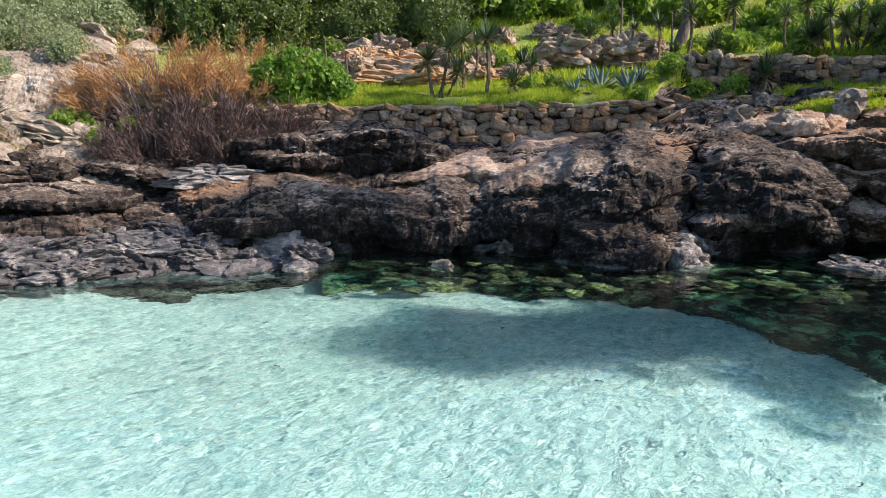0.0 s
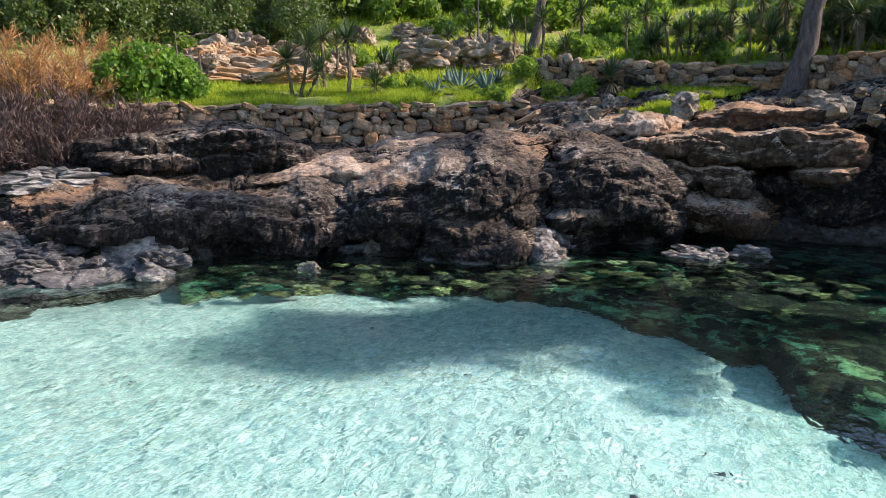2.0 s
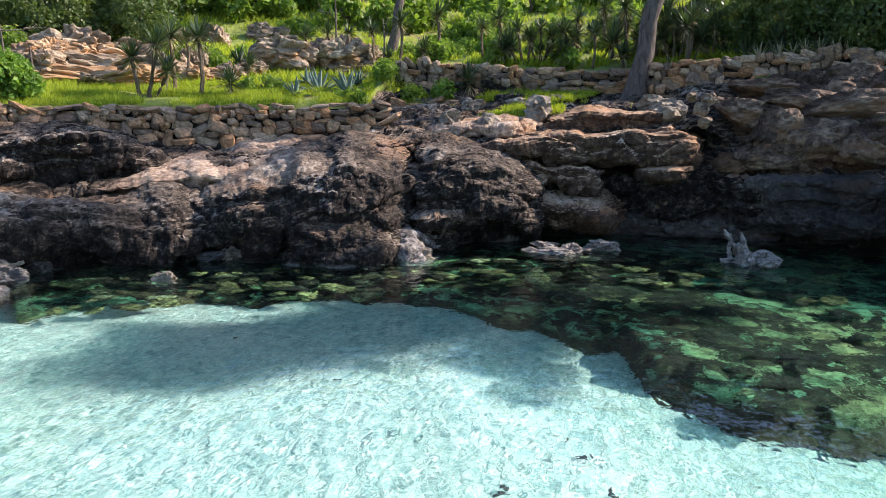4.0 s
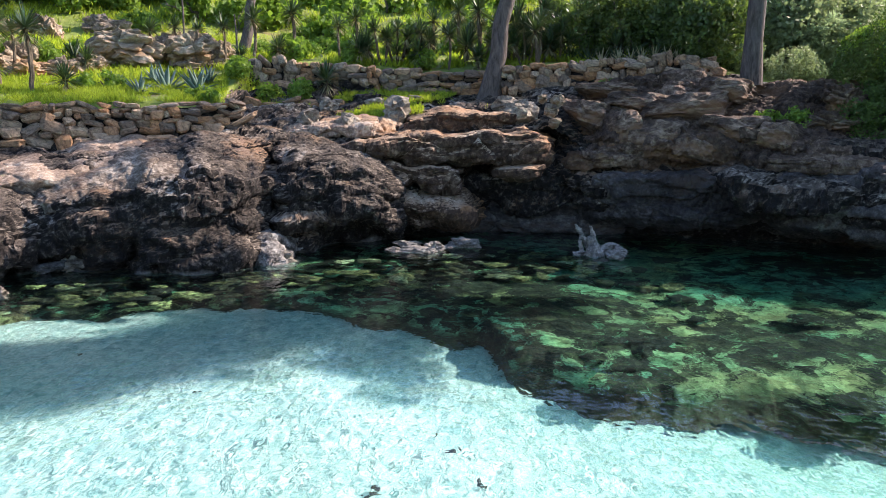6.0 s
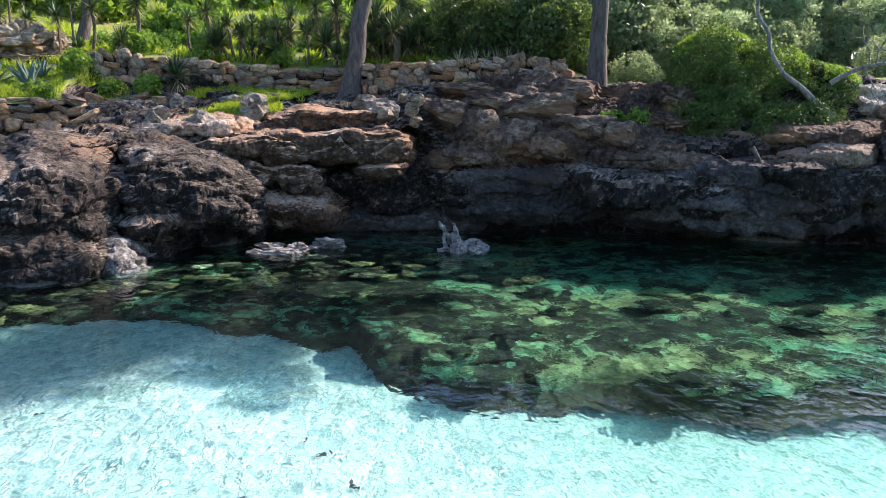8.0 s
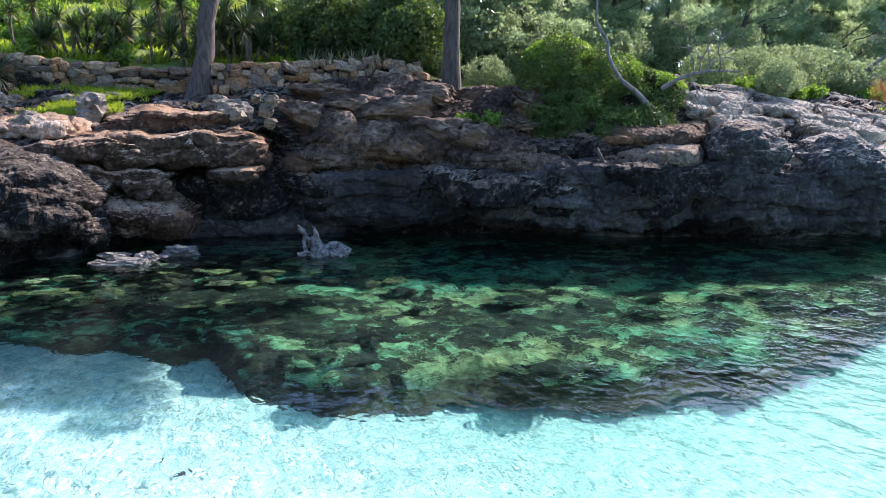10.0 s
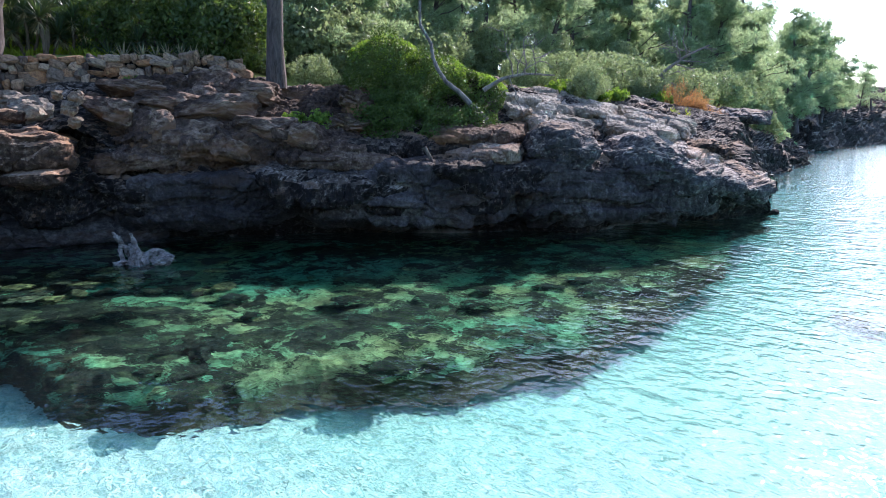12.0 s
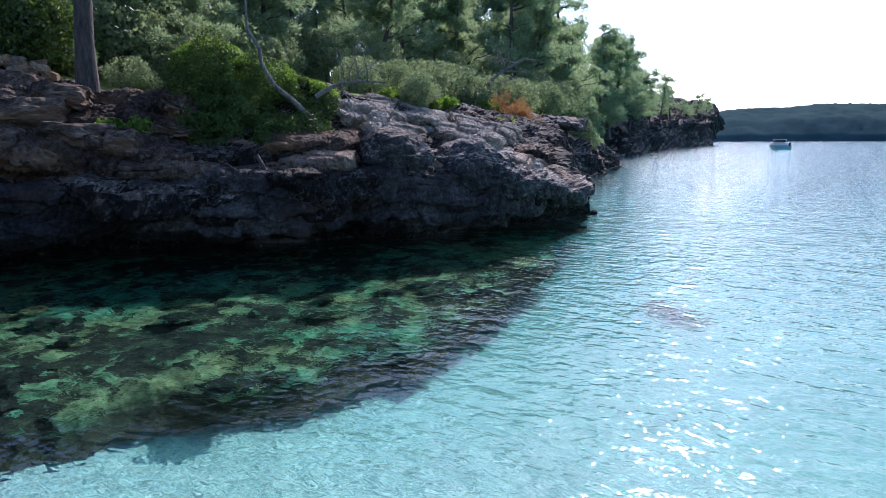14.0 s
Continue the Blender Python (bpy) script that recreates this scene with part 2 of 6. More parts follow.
def sand_material():
    m = Mat("white_sand")
    tone = m.ramp(m.noise(0.35, 5, 0.6), (0.3, (0.6, 0.55, 0.535)), (0.7, (0.73, 0.66, 0.635)))
    # two scales of flecks paint the rippling net of sunlight on the bed
    caustic_fleck = m.ramp(m.noise(6.5, 5, 0.66, (1.7, 0.7, 1), 0.9, 36), (0.36, (0.5, 0.62, 0.63)), (0.47, (0.8, 0.86, 0.86)), (0.58, (1.08, 1.06, 1.05)))
    caustic_grain = m.ramp(m.noise(17, 4, 0.7, (1.7, 0.8, 1), 0.6, 36), (0.38, (0.58, 0.72, 0.72)), (0.5, (0.97, 0.98, 0.98)), (0.62, (1.22, 1.17, 1.15)))
    caustic_fleck = m.mix(1.0, caustic_fleck, caustic_grain, "MULTIPLY")
    ripple = m.noise(3.0, 4, 0.6, (1.8, 0.6, 1), 1.3, 36)
    # the water's absorption, painted into the sand: darker and bluer with depth
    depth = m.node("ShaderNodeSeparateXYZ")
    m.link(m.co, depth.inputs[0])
    depth_tint = m.ramp(m.math("MULTIPLY", depth.outputs[2], -0.1), (0.13, (1, 1, 1)), (0.17, (0.62, 0.84, 0.8)), (0.25, (0.3, 0.6, 0.58)), (0.6, (0.16, 0.4, 0.5)))
    col = m.mix(1.0, m.mix(1.0, tone, caustic_fleck, "MULTIPLY"), depth_tint, "MULTIPLY")
    return m.done(col, 0.95, m.bump(ripple, 0.8, 0.12, m.bump(m.noise(30, 4, 0.6), 0.3, 0.01)))


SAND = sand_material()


def reef_material():
    m = Mat("algae_covered_reef")
    zone = m.math("MULTIPLY", m.math("SUBTRACT", m.noise(0.3, 3, 0.5), 0.5), 0.5)
    lump = m.math("ADD", m.noise(1.9, 9, 0.7, (1, 1, 1), 0.9), zone)
    weed = m.ramp(m.noise(3.1, 7, 0.72), (0.42, (0.01, 0.011, 0.009)), (0.54, (0.045, 0.046, 0.026)), (0.66, (0.16, 0.18, 0.075)))
    hue = m.noise(0.45, 3, 0.5)
    pale = m.ramp(hue, (0.4, (0.25, 0.56, 0.36)), (0.52, (0.36, 0.66, 0.34)), (0.66, (0.6, 0.6, 0.26)))
    pale = m.mix(1.0, pale, m.ramp(m.noise(6, 8, 0.75), (0.38, (0.25,) * 3), (0.5, (0.8,) * 3), (0.62, (1.25,) * 3)), "MULTIPLY")
    cover = m.ramp(lump, (0.515, (0, 0, 0)), (0.55, (0.75, 0.75, 0.75)), (0.64, (1, 1, 1)))
    patch = m.mix(cover, weed, pale)
    depth = m.node("ShaderNodeSeparateXYZ")
    m.link(m.co, depth.inputs[0])
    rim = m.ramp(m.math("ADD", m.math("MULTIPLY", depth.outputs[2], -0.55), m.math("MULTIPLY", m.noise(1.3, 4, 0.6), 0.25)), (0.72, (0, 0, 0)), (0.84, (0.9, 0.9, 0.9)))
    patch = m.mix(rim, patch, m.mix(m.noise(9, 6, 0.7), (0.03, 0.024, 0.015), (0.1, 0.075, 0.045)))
    return m.done(patch, 0.95, m.bump(m.noise(8, 8, 0.75), 1.0, 0.2))


REEF = reef_material()


def water_material():
    m = Mat("clear_sea_water")
    swell = m.noise(0.7, 1, 0.5, (1.0, 0.45, 1), 0.25, 36)
    chop = m.noise(2.6, 1.5, 0.5, (1.25, 0.7, 1), 0.4, 34)
    fine = m.noise(8.5, 1.2, 0.5, (1.15, 0.85, 1), 0.3, 40)
    # the open bay is rougher than the sheltered cove
    place = m.node("ShaderNodeSeparateXYZ")
    m.link(m.co, place.inputs[0])
    far = m.math("MINIMUM", m.math("MAXIMUM", m.math("MULTIPLY", m.math("SUBTRACT", place.outputs[0], 12.0), 0.033), 0.0), 1.0)
    mouth = m.math("MINIMUM", m.math("MAXIMUM", m.math("MULTIPLY", m.math("SUBTRACT", 6.0, place.outputs[1]), 0.14), 0.0), 1.0)
    gain = m.math("ADD", m.math("MULTIPLY", far, 2.0), m.math("ADD", m.math("MULTIPLY", mouth, 1.15), 0.6))
    chop, fine, swell = (m.math("MULTIPLY", h, gain) for h in (chop, fine, swell))
    n = m.bump(fine, 0.5, 0.022, m.bump(chop, 0.5, 0.055, m.bump(swell, 0.4, 0.08)))
    return m.done((0.205, 0.55, 0.57), 0.06, n, IOR=1.333, Transmission_Weight=1.0, Specular_IOR_Level=0.1)


WATER = water_material()


def shallow_stone_material():
    m = Mat("olive_crusted_stone")
    info = m.node("ShaderNodeObjectInfo")
    # olive tones raised to stand in for reflections the near-shore water lacks
    tone = m.ramp(info.outputs["Random"], (0.0, (0.03, 0.025, 0.018)), (0.35, (0.2, 0.165, 0.07)), (0.6, (0.5, 0.45, 0.18)), (0.75, (0.07, 0.055, 0.03)), (1.0, (0.75, 0.7, 0.4)))
    spot = m.ramp(m.noise(5, 8, 0.78), (0.42, (0.1,) * 3), (0.58, (1.1,) * 3))
    return m.done(m.mix(1.0, tone, spot, "MULTIPLY"), 0.9, m.bump(m.noise(9, 7, 0.72), 0.9, 0.06))


SHALLOW_ROCK = shallow_stone_material()

# ---------------------------------------------------------------- the shore: curves over azimuth, in degrees clockwise from the y axis
def shore_curves(az):
    water = curve(az, (-110, 19), (-60, 17), (-32.6, 14.7), (-25, 13.8), (-12, 14.6), (-8.5, 15.6), (-1.6, 15.5), (5, 15.4), (12, 15.2),
                  (21, 15.6), (24, 16.9), (29, 17.7), (35, 19.2), (43, 19.4), (50, 19.0), (57, 18.6), (63, 18.3), (72, 18.4), (80, 19.2), (88, 21.2), (92, 22.2), (94, 25))
    lip = curve(az, (-110, 19.5), (-60, 17.4), (-32, 15.4), (-17, 15.4), (-8, 16.0), (0, 15.9), (5, 15.8), (12, 15.6), (20, 16.2), (28, 17.3), (33, 17.9),
                (41.5, 18.0), (43.5, 17.8), (50, 17.2), (57, 16.3), (63, 16.1), (72, 16.4), (80, 17.5), (88, 19.4), (92, 20.8), (94, 23.5))
    lip_z = curve(az, (-110, 0.5), (-32, 0.75), (-17, 0.7), (-9, 0.95), (0, 1.0), (5, 1.25), (12, 1.6), (21, 1.7), (26, 1.5), (31, 1.6), (36, 1.7), (41.5, 1.7),
                  (44, 1.5), (50, 1.5), (57, 1.6), (63, 1.6), (69, 1.75), (76, 1.7), (80, 1.6), (88, 1.5), (92, 1.0), (94, 0.8))
    bench = curve(az, (-110, 24), (-60, 21), (-32, 18), (-17, 17), (-8, 16.8), (5, 16.6), (12, 16.4), (20, 17.5), (28, 18), (35, 18.2), (42, 18.4), (46, 18.3),
                  (50, 18.2), (57, 17.6), (63, 17.6), (72, 18), (80, 19.5), (88, 22), (94, 27))
    bench_z = curve(az, (-110, 1.5), (-32, 2.2), (-17, 1.5), (-8, 1.35), (0, 1.5), (5, 1.9), (12, 2.1), (20, 2.5), (28, 2.6), (35, 2.95), (42, 2.8), (46, 2.3),
                    (50, 2.6), (57, 2.6), (63, 2.3), (69, 2.3), (76, 2.25), (80, 2.35), (88, 2.3), (94, 1.9))
    foot = curve(az, (-110, 28), (-60, 24), (-32, 20), (-17, 18.6), (5, 18.4), (15.5, 18.4), (18.5, 21.6), (28, 21.7), (36, 21.4), (42, 20.8), (50, 20.4),
                 (57, 19.5), (63, 19.5), (72, 20.5), (80, 22.5), (88, 27), (94, 32))
    foot_z = curve(az, (-110, 2.2), (-32, 3.0), (-19, 2.3), (-8, 2.15), (5, 2.2), (14, 2.35), (18.5, 3.6), (28, 3.75), (36, 3.7), (42, 3.75), (50, 3.9), (57, 3.4),
                   (63, 2.9), (72, 3.9), (80, 3.5), (88, 3.3), (94, 2.9))
    top = curve(az, (-110, 29), (-60, 25), (-32, 20.8), (-17, 19.2), (5, 19.0), (15.5, 19.0), (18.5, 22.3), (28, 22.2), (36, 21.9), (42, 21.3), (50, 20.9), (57, 20.5),
                (63, 21), (72, 22), (80, 25), (88, 31), (94, 36))
    top_z = curve(az, (-110, 2.6), (-32, 3.3), (-19, 3.1), (5, 3.2), (15.5, 3.25), (18.5, 4.65), (28, 4.5), (36, 4.3), (42, 4.45), (50, 4.6), (57, 3.9), (63, 3.5),
                  (72, 4.1), (80, 3.9), (88, 3.6), (94, 3.2))
    back = curve(az, (-110, 40), (-32, 26), (-17, 23), (0, 22.6), (15, 22.6), (19, 24.5), (40, 25), (60, 25), (75, 27), (88, 37), (94, 42))
    back_z = curve(az, (-110, 5), (-32, 5.6), (-17, 4.3), (0, 3.9), (15, 4.1), (19, 5.0), (40, 5.1), (52, 5.0), (60, 4.2), (75, 4.3), (88, 4.0), (94, 3.4))
    hill_z = curve(az, (-110, 7), (-32, 7.6), (-8, 6.8), (5, 6.2), (30, 6.1), (50, 6.0), (63, 5.2), (75, 4.9), (94, 4.4))
    crest_z = curve(az, (-110, 14), (-8, 14), (5, 13.5), (40, 12.5), (55, 10.5), (66, 8), (80, 6.2), (94, 5))
    fall = step(91.2, 94.0, az)
    bench_z, foot_z, top_z = bench_z - fall * 1.2, foot_z - fall * 3.2, top_z - fall * 4.2
    back_z, hill_z, crest_z = back_z - fall * 4.6, hill_z - fall * 6, crest_z - fall * 8
    return dict(water=water, lip=lip, lip_z=lip_z, bench=bench, bench_z=bench_z, foot=foot, foot_z=foot_z, top=top, top_z=top_z,
                back=back, back_z=back_z, hill_z=hill_z, crest_z=crest_z)


def rock_relief(p, n, shape, amount=1.0, seed=3):
    """Shapes a sheet of rock: large blocks and beds first, then ledges, then pits along the new normals."""
    x = p.reshape(-1, 3)
    nn = n.reshape(-1, 3)
    level = step(0.35, 0.85, nn[:, 2])
    warp = np.stack([fbm(x * 0.5 + k * 31.0, 3, seed + k) for k in range(3)], -1)
    edge, tag = cells((x + warp * 0.9) * np.array([0.5, 0.5, 0.8]), seed + 20)
    bulge = 0.42 * (tag - 0.5) + 0.3 * np.sqrt(np.clip(edge, 0, 0.6)) - 0.22 * (1 - step(0.0, 0.10, edge))
    # hard and soft beds of uneven reach
    k = x[:, 2] / 0.36 + 1.0 * warp[:, 2] - 0.1 * x[:, 0]
    lo = np.floor(k)
    f = k - lo
    along = np.stack([x[:, 0] * 0.35, x[:, 1] * 0.35, lo * 3.7], -1)
    above = along + [0, 0, 3.7]
    v0, v1 = fbm(along, 2, seed + 31), fbm(above, 2, seed + 31)
    bed = (v0 + (v1 - v0) * step(0.72, 0.95, f)) * 0.66 - 0.2 * step(0.55, 0.8, f) * step(1.0, 0.86, f)
    d = bulge * (1 - 0.45 * level) + bed * (1 - 0.85 * level) + 0.2 * fbm(x * 0.8, 3, seed) * (1 - 0.4 * level)
    out = x + nn * (d * amount)[:, None]
    g = out.reshape(*shape, 3)
    for _ in range(6):
        g[1:-1] = 0.25 * g[:-2] + 0.5 * g[1:-1] + 0.25 * g[2:]
        g[:, 1:-1] = 0.25 * g[:, :-2] + 0.5 * g[:, 1:-1] + 0.25 * g[:, 2:]
    out = g.reshape(-1, 3)
    m = grid_normals(g)
    m *= np.sign((m * n).sum(-1, keepdims=True) + 1e-9)
    mm = m.reshape(-1, 3)
    e2, t2 = cells((out + warp * 0.3) * np.array([2.0, 2.0, 3.4]), seed + 40)
    rough = 0.09 * (t2 - 0.5) - 0.05 * (1 - step(0, 0.12, e2)) + 0.13 * fbm(out * np.array([2.2, 2.2, 4.2]), 5, seed + 3, 0.62)
    rough += 0.03 * fbm(out * np.array([9, 9, 15]), 3, seed + 5, 0.65, True)
    return out + mm * (rough * (1 - 0.15 * level) * amount)[:, None]


AZ = np.concatenate([np.linspace(-110, -37, 120), np.linspace(-36.8, 94.0, 1000)])
C = shore_curves(AZ)
over = np.maximum(C["water"] - C["lip"], 0)
LIP, LIPZ, BEN, BENZ, FOOT, FOOTZ, TOP, TOPZ = (C[k] for k in ("lip", "lip_z", "bench", "bench_z", "foot", "foot_z", "top", "top_z"))
wave = fbm(np.stack([AZ * 0.22, 0 * AZ, 0 * AZ], -1), 3, 55)
under = curve(AZ, (-60, 0.2), (-15, 0.5), (-10, 0.45), (-1, 0.4), (4, 0.2), (20, 0.15), (28, 0.4), (36, 0.35), (44, 0.2), (52, 0.15), (62, 0.35), (70, 0.6), (77, 0.4), (84, 0.35), (92, 0.1)) * np.clip(0.9 + 1.4 * wave, 0, 2)
mid_r = LIP + (0.72 + 0.15 * wave) * (BEN - LIP)
knots_r = [C["water"] - 2.2, C["water"] - 0.4, C["water"] + 0.15, C["water"] + 0.35, LIP + 0.25 * over, LIP - 0.08, LIP + 0.1,
           mid_r, mid_r + under, mid_r + 0.8 * under, mid_r - 0.1, mid_r + 0.12,
           BEN + 0.25, 0.5 * (BEN + FOOT), FOOT, FOOT + 0.9 * (TOP - FOOT), TOP + 0.3]
rise = BENZ - LIPZ
knots_z = [-1.7 + 0 * AZ, -0.75 + 0 * AZ, -0.1 + 0 * AZ, 0.2 * LIPZ, 0.5 * LIPZ, 0.84 * LIPZ, LIPZ,
           LIPZ + 0.22 * rise, LIPZ + 0.3 * rise, LIPZ + 0.5 * rise, LIPZ + 0.8 * rise, LIPZ + 0.96 * rise,
           BENZ, 0.5 * BENZ + 0.5 * FOOTZ, FOOTZ, FOOTZ + 0.7 * (TOPZ - FOOTZ), TOPZ - 0.25]


def loft(az, knots_r, knots_z, rows):
    """A polar sheet lofted through knots, with rows spread evenly along the profile."""
    kr, kz = np.stack(knots_r), np.stack(knots_z)
    seg = np.hypot(np.diff(kr, axis=0), np.diff(kz, axis=0)).mean(1)
    s = np.concatenate([[0], np.cumsum(seg)])
    u = np.linspace(0, s[-1], rows)
    r = np.stack([np.interp(u, s, kr[:, c]) for c in range(kr.shape[1])], 1)
    z = np.stack([np.interp(u, s, kz[:, c]) for c in range(kr.shape[1])], 1)
    return polar(az[None, :], r, z)


def smooth_rows(p, times=2):
    for _ in range(times):
        p[1:-1] = 0.25 * p[:-2] + 0.5 * p[1:-1] + 0.25 * p[2:]
    return p


grid = smooth_rows(loft(AZ, knots_r, knots_z, 320), 2)
normals = -grid_normals(grid)
if normals[150, 500] @ np.array([*(-grid[150, 500, :2]), 5.0]) < 0:
    normals = -normals
shape = grid.shape[:2]
flat = rock_relief(grid, normals, shape)
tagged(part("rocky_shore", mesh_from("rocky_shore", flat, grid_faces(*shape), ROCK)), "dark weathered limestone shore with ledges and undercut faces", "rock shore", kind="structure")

# projecting beds: flat slabs with a broken front edge and an undercut
def slab(az0, az1, front, back, z0, z1, thick, seed, lift=0.3, material=None, rows=230, rough=1.0):
    az = np.linspace(az0, az1, max(int((az1 - az0) * 14), 40))
    s = (az - az0) / (az1 - az0)
    w = np.stack([az * 0.3, 0 * az + seed * 5.1, 0 * az], -1)
    lead = front + 0.45 * fbm(w, 4, seed, 0.6) + (back - front) * (np.abs(2 * s - 1) ** 6) * 0.9
    top = z0 + (z1 - z0) * s
    kr = [0 * az + back, lead + 0.35, lead + 0.05, lead, lead + 0.03, lead + 0.3, 0 * az + 0.5 * (lead + back), 0 * az + back]
    kz = [top - thick, top - thick, top - 0.8 * thick, top - 0.4 * thick, top - 0.1 * thick, top + 0.05, top + 0.5 * lift + 0.06, top + lift]
    g = smooth_rows(loft(az, kr, kz, rows), 2)
    n = grid_normals(g)
    mid = int(rows * 0.83), g.shape[1] // 2
    n *= np.sign(n[mid][2])
    p = g.reshape(-1, 3)
    d = 0.05 * fbm(p * [1.6, 1.6, 6], 3, seed + 1) + 0.05 * fbm(p * [5, 5, 9], 4, seed + 2, 0.6) + 0.015 * fbm(p * 16, 2, seed + 3, 0.6, True)
    e, t = cells(p * [0.9, 0.9, 1.2], seed + 6)
    d += 0.1 * (t - 0.5) - 0.1 * (1 - step(0, 0.08, e))
    return tagged(part("rock_ledge", mesh_from("rock_ledge", p + n.reshape(-1, 3) * (d * rough)[:, None], grid_faces(*g.shape[:2]), material or (ROCK if az0 < -5 else BLOCK_ROCK if 30 < az0 < 67 else LEDGE_ROCK))), "flat projecting bed of tan limestone with a broken edge", "rock ledge", kind="structure")


for k, spec in enumerate(((68.2, 76.0, 16.7, 19.2, 2.14, 2.2, 0.36), (66.5, 76.2, 17.4, 19.8, 2.5, 2.62, 0.3), (-36, -22, 15.6, 18.6, 1.35, 1.2, 0.3), (-40, -25, 16.8, 20.0, 1.9, 1.7, 0.32),
                          (19, 30, 17.7, 20, 2.68, 2.8, 0.3), (78, 84.5, 18.2, 21, 2.15, 2.05, 0.45), (83.5, 90, 20.2, 24, 2.2, 1.9, 0.45), (48, 56, 17.5, 19, 2.3, 2.35, 0.4),
                          (44.5, 51, 18.2, 19.6, 3.05, 3.1, 0.4), (51, 57, 18.3, 19.8, 3.25, 3.2, 0.4), (56, 66, 16.6, 18.4, 2.1, 2.05, 0.4))):
    slab(*spec, 200 + 7 * k)


# the large masses of the shore: (azimuth, height of the brow, range of the front) along each
def rock_mass(knots, depth, rise, under, seed, material, label, base=-0.6, rough=1.0, ends=8, bedded=False):
    k = np.array(knots, float)
    az = np.linspace(k[0, 0], k[-1, 0], max(int((k[-1, 0] - k[0, 0]) * 10), 60))
    top, front = curve(az, *k[:, :2]), curve(az, *k[:, [0, 2]])
    end = np.abs(2 * (az - az[0]) / (az[-1] - az[0]) - 1) ** ends
    w = np.stack([az * 0.25, 0 * az + seed * 3.3, 0 * az], -1)
    lead = front + 0.9 * depth * end + 0.3 * fbm(w, 4, seed, 0.6)
    top = top + 0.12 * fbm(w * 2.5, 2, seed + 14, 0.5)
    under = under * np.clip(1 + 1.1 * fbm(w * 1.7, 2, seed + 1), 0.15, 2)
    h = top - base
    cut = (0.04, 0.1, 0.2, 0.86, 0.97) if bedded else (0.24, 0.42, 0.53, 0.64, 0.8)
    kr = [lead + depth, lead + under + 0.1, lead + under, lead + 0.6 * under, lead + 0.15 * under, lead, lead + 0.05 + 0.07 * (not bedded), lead + 0.15 + 0.3 * (not bedded), lead + 0.6 * depth, lead + depth, lead + depth + 0.3]
    kz = [base + 0 * az, base + 0 * az, *(base + c * h for c in cut), top, top + 0.5 * rise, top + rise, top + rise - 0.6]
    g = smooth_rows(loft(az, kr, kz, 230), 1 if bedded else 3)
    n = grid_normals(g)
    n *= np.sign(n[int(230 * 0.8), g.shape[1] // 2][2])
    p = g.reshape(-1, 3)
    level = step(0.35, 0.85, n.reshape(-1, 3)[:, 2])
    warp = np.stack([fbm(p * 0.6 + 17.0 * j, 3, seed + j) for j in range(3)], -1)
    # broad swells and jutting beds, broken blocks, then crags and the pitted skin
    lay = p[:, 2] / (0.24 if bedded else 0.33) + 1.5 * warp[:, 2] - 0.35 * p[:, 0] * (not bedded)
    lo = np.floor(lay)
    f = lay - lo
    along = np.stack([p[:, 0] * 0.55, p[:, 1] * 0.55, lo * 3.7], -1)
    v0, v1 = fbm(along, 3, seed + 31), fbm(along + [0, 0, 3.7], 3, seed + 31)
    jut = v0 + (v1 - v0) * step(0.75, 0.97, f)
    size = np.array([0.95, 0.95, 1.5]) if bedded else np.array([0.7, 0.7, 1.0])
    e, t = cells((p + warp * 0.5) * size, seed + 6)
    d = 0.2 * fbm(p * 0.75, 3, seed + 2) + (0.46 - 0.32 * level) * jut + (0.26 if bedded else 0.2) * (t - 0.5) * (1 - 0.6 * level) - (0.07 if bedded else 0.02) * (1 - step(0, 0.05, e))
    d += 0.15 * fbm(p * [1.9, 1.9, 2.3], 4, seed + 4, 0.6) * (1 - 0.4 * level)
    d += 0.05 * fbm(p * [3.2, 3.2, 1.2], 3, seed + 8, 0.6, True) * (1 - level)
    m = p + n.reshape(-1, 3) * (d * rough)[:, None]
    g2 = m.reshape(g.shape)
    n2 = grid_normals(g2)
    n2 *= np.sign((n2 * n).sum(-1, keepdims=True) + 1e-9)
    pit = 0.075 * fbm(m * [3.4, 3.4, 3.8], 5, seed + 5, 0.6, True) + 0.012 * fbm(m * 14, 2, seed + 7, 0.6, True)
    m = m + n2.reshape(-1, 3) * (pit * rough * (1 - 0.35 * level))[:, None]
    return tagged(part("rock_mass", mesh_from("rock_mass", m, grid_faces(*g.shape[:2]), material)), label, "rock outcrop", kind="structure")


DARK_LABEL = "rounded dark limestone mass at the waterline"
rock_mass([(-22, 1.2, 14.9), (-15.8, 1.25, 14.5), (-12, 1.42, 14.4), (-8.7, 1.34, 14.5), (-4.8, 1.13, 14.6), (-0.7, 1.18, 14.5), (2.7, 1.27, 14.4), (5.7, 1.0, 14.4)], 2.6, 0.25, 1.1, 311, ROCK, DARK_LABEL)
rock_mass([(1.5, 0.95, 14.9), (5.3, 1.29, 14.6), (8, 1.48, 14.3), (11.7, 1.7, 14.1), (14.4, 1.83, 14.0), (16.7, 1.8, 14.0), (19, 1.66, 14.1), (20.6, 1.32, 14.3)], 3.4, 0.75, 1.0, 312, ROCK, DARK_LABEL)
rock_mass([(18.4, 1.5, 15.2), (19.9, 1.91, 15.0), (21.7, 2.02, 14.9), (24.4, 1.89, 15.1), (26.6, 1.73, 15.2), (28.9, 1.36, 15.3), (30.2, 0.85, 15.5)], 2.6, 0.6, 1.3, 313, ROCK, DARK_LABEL)
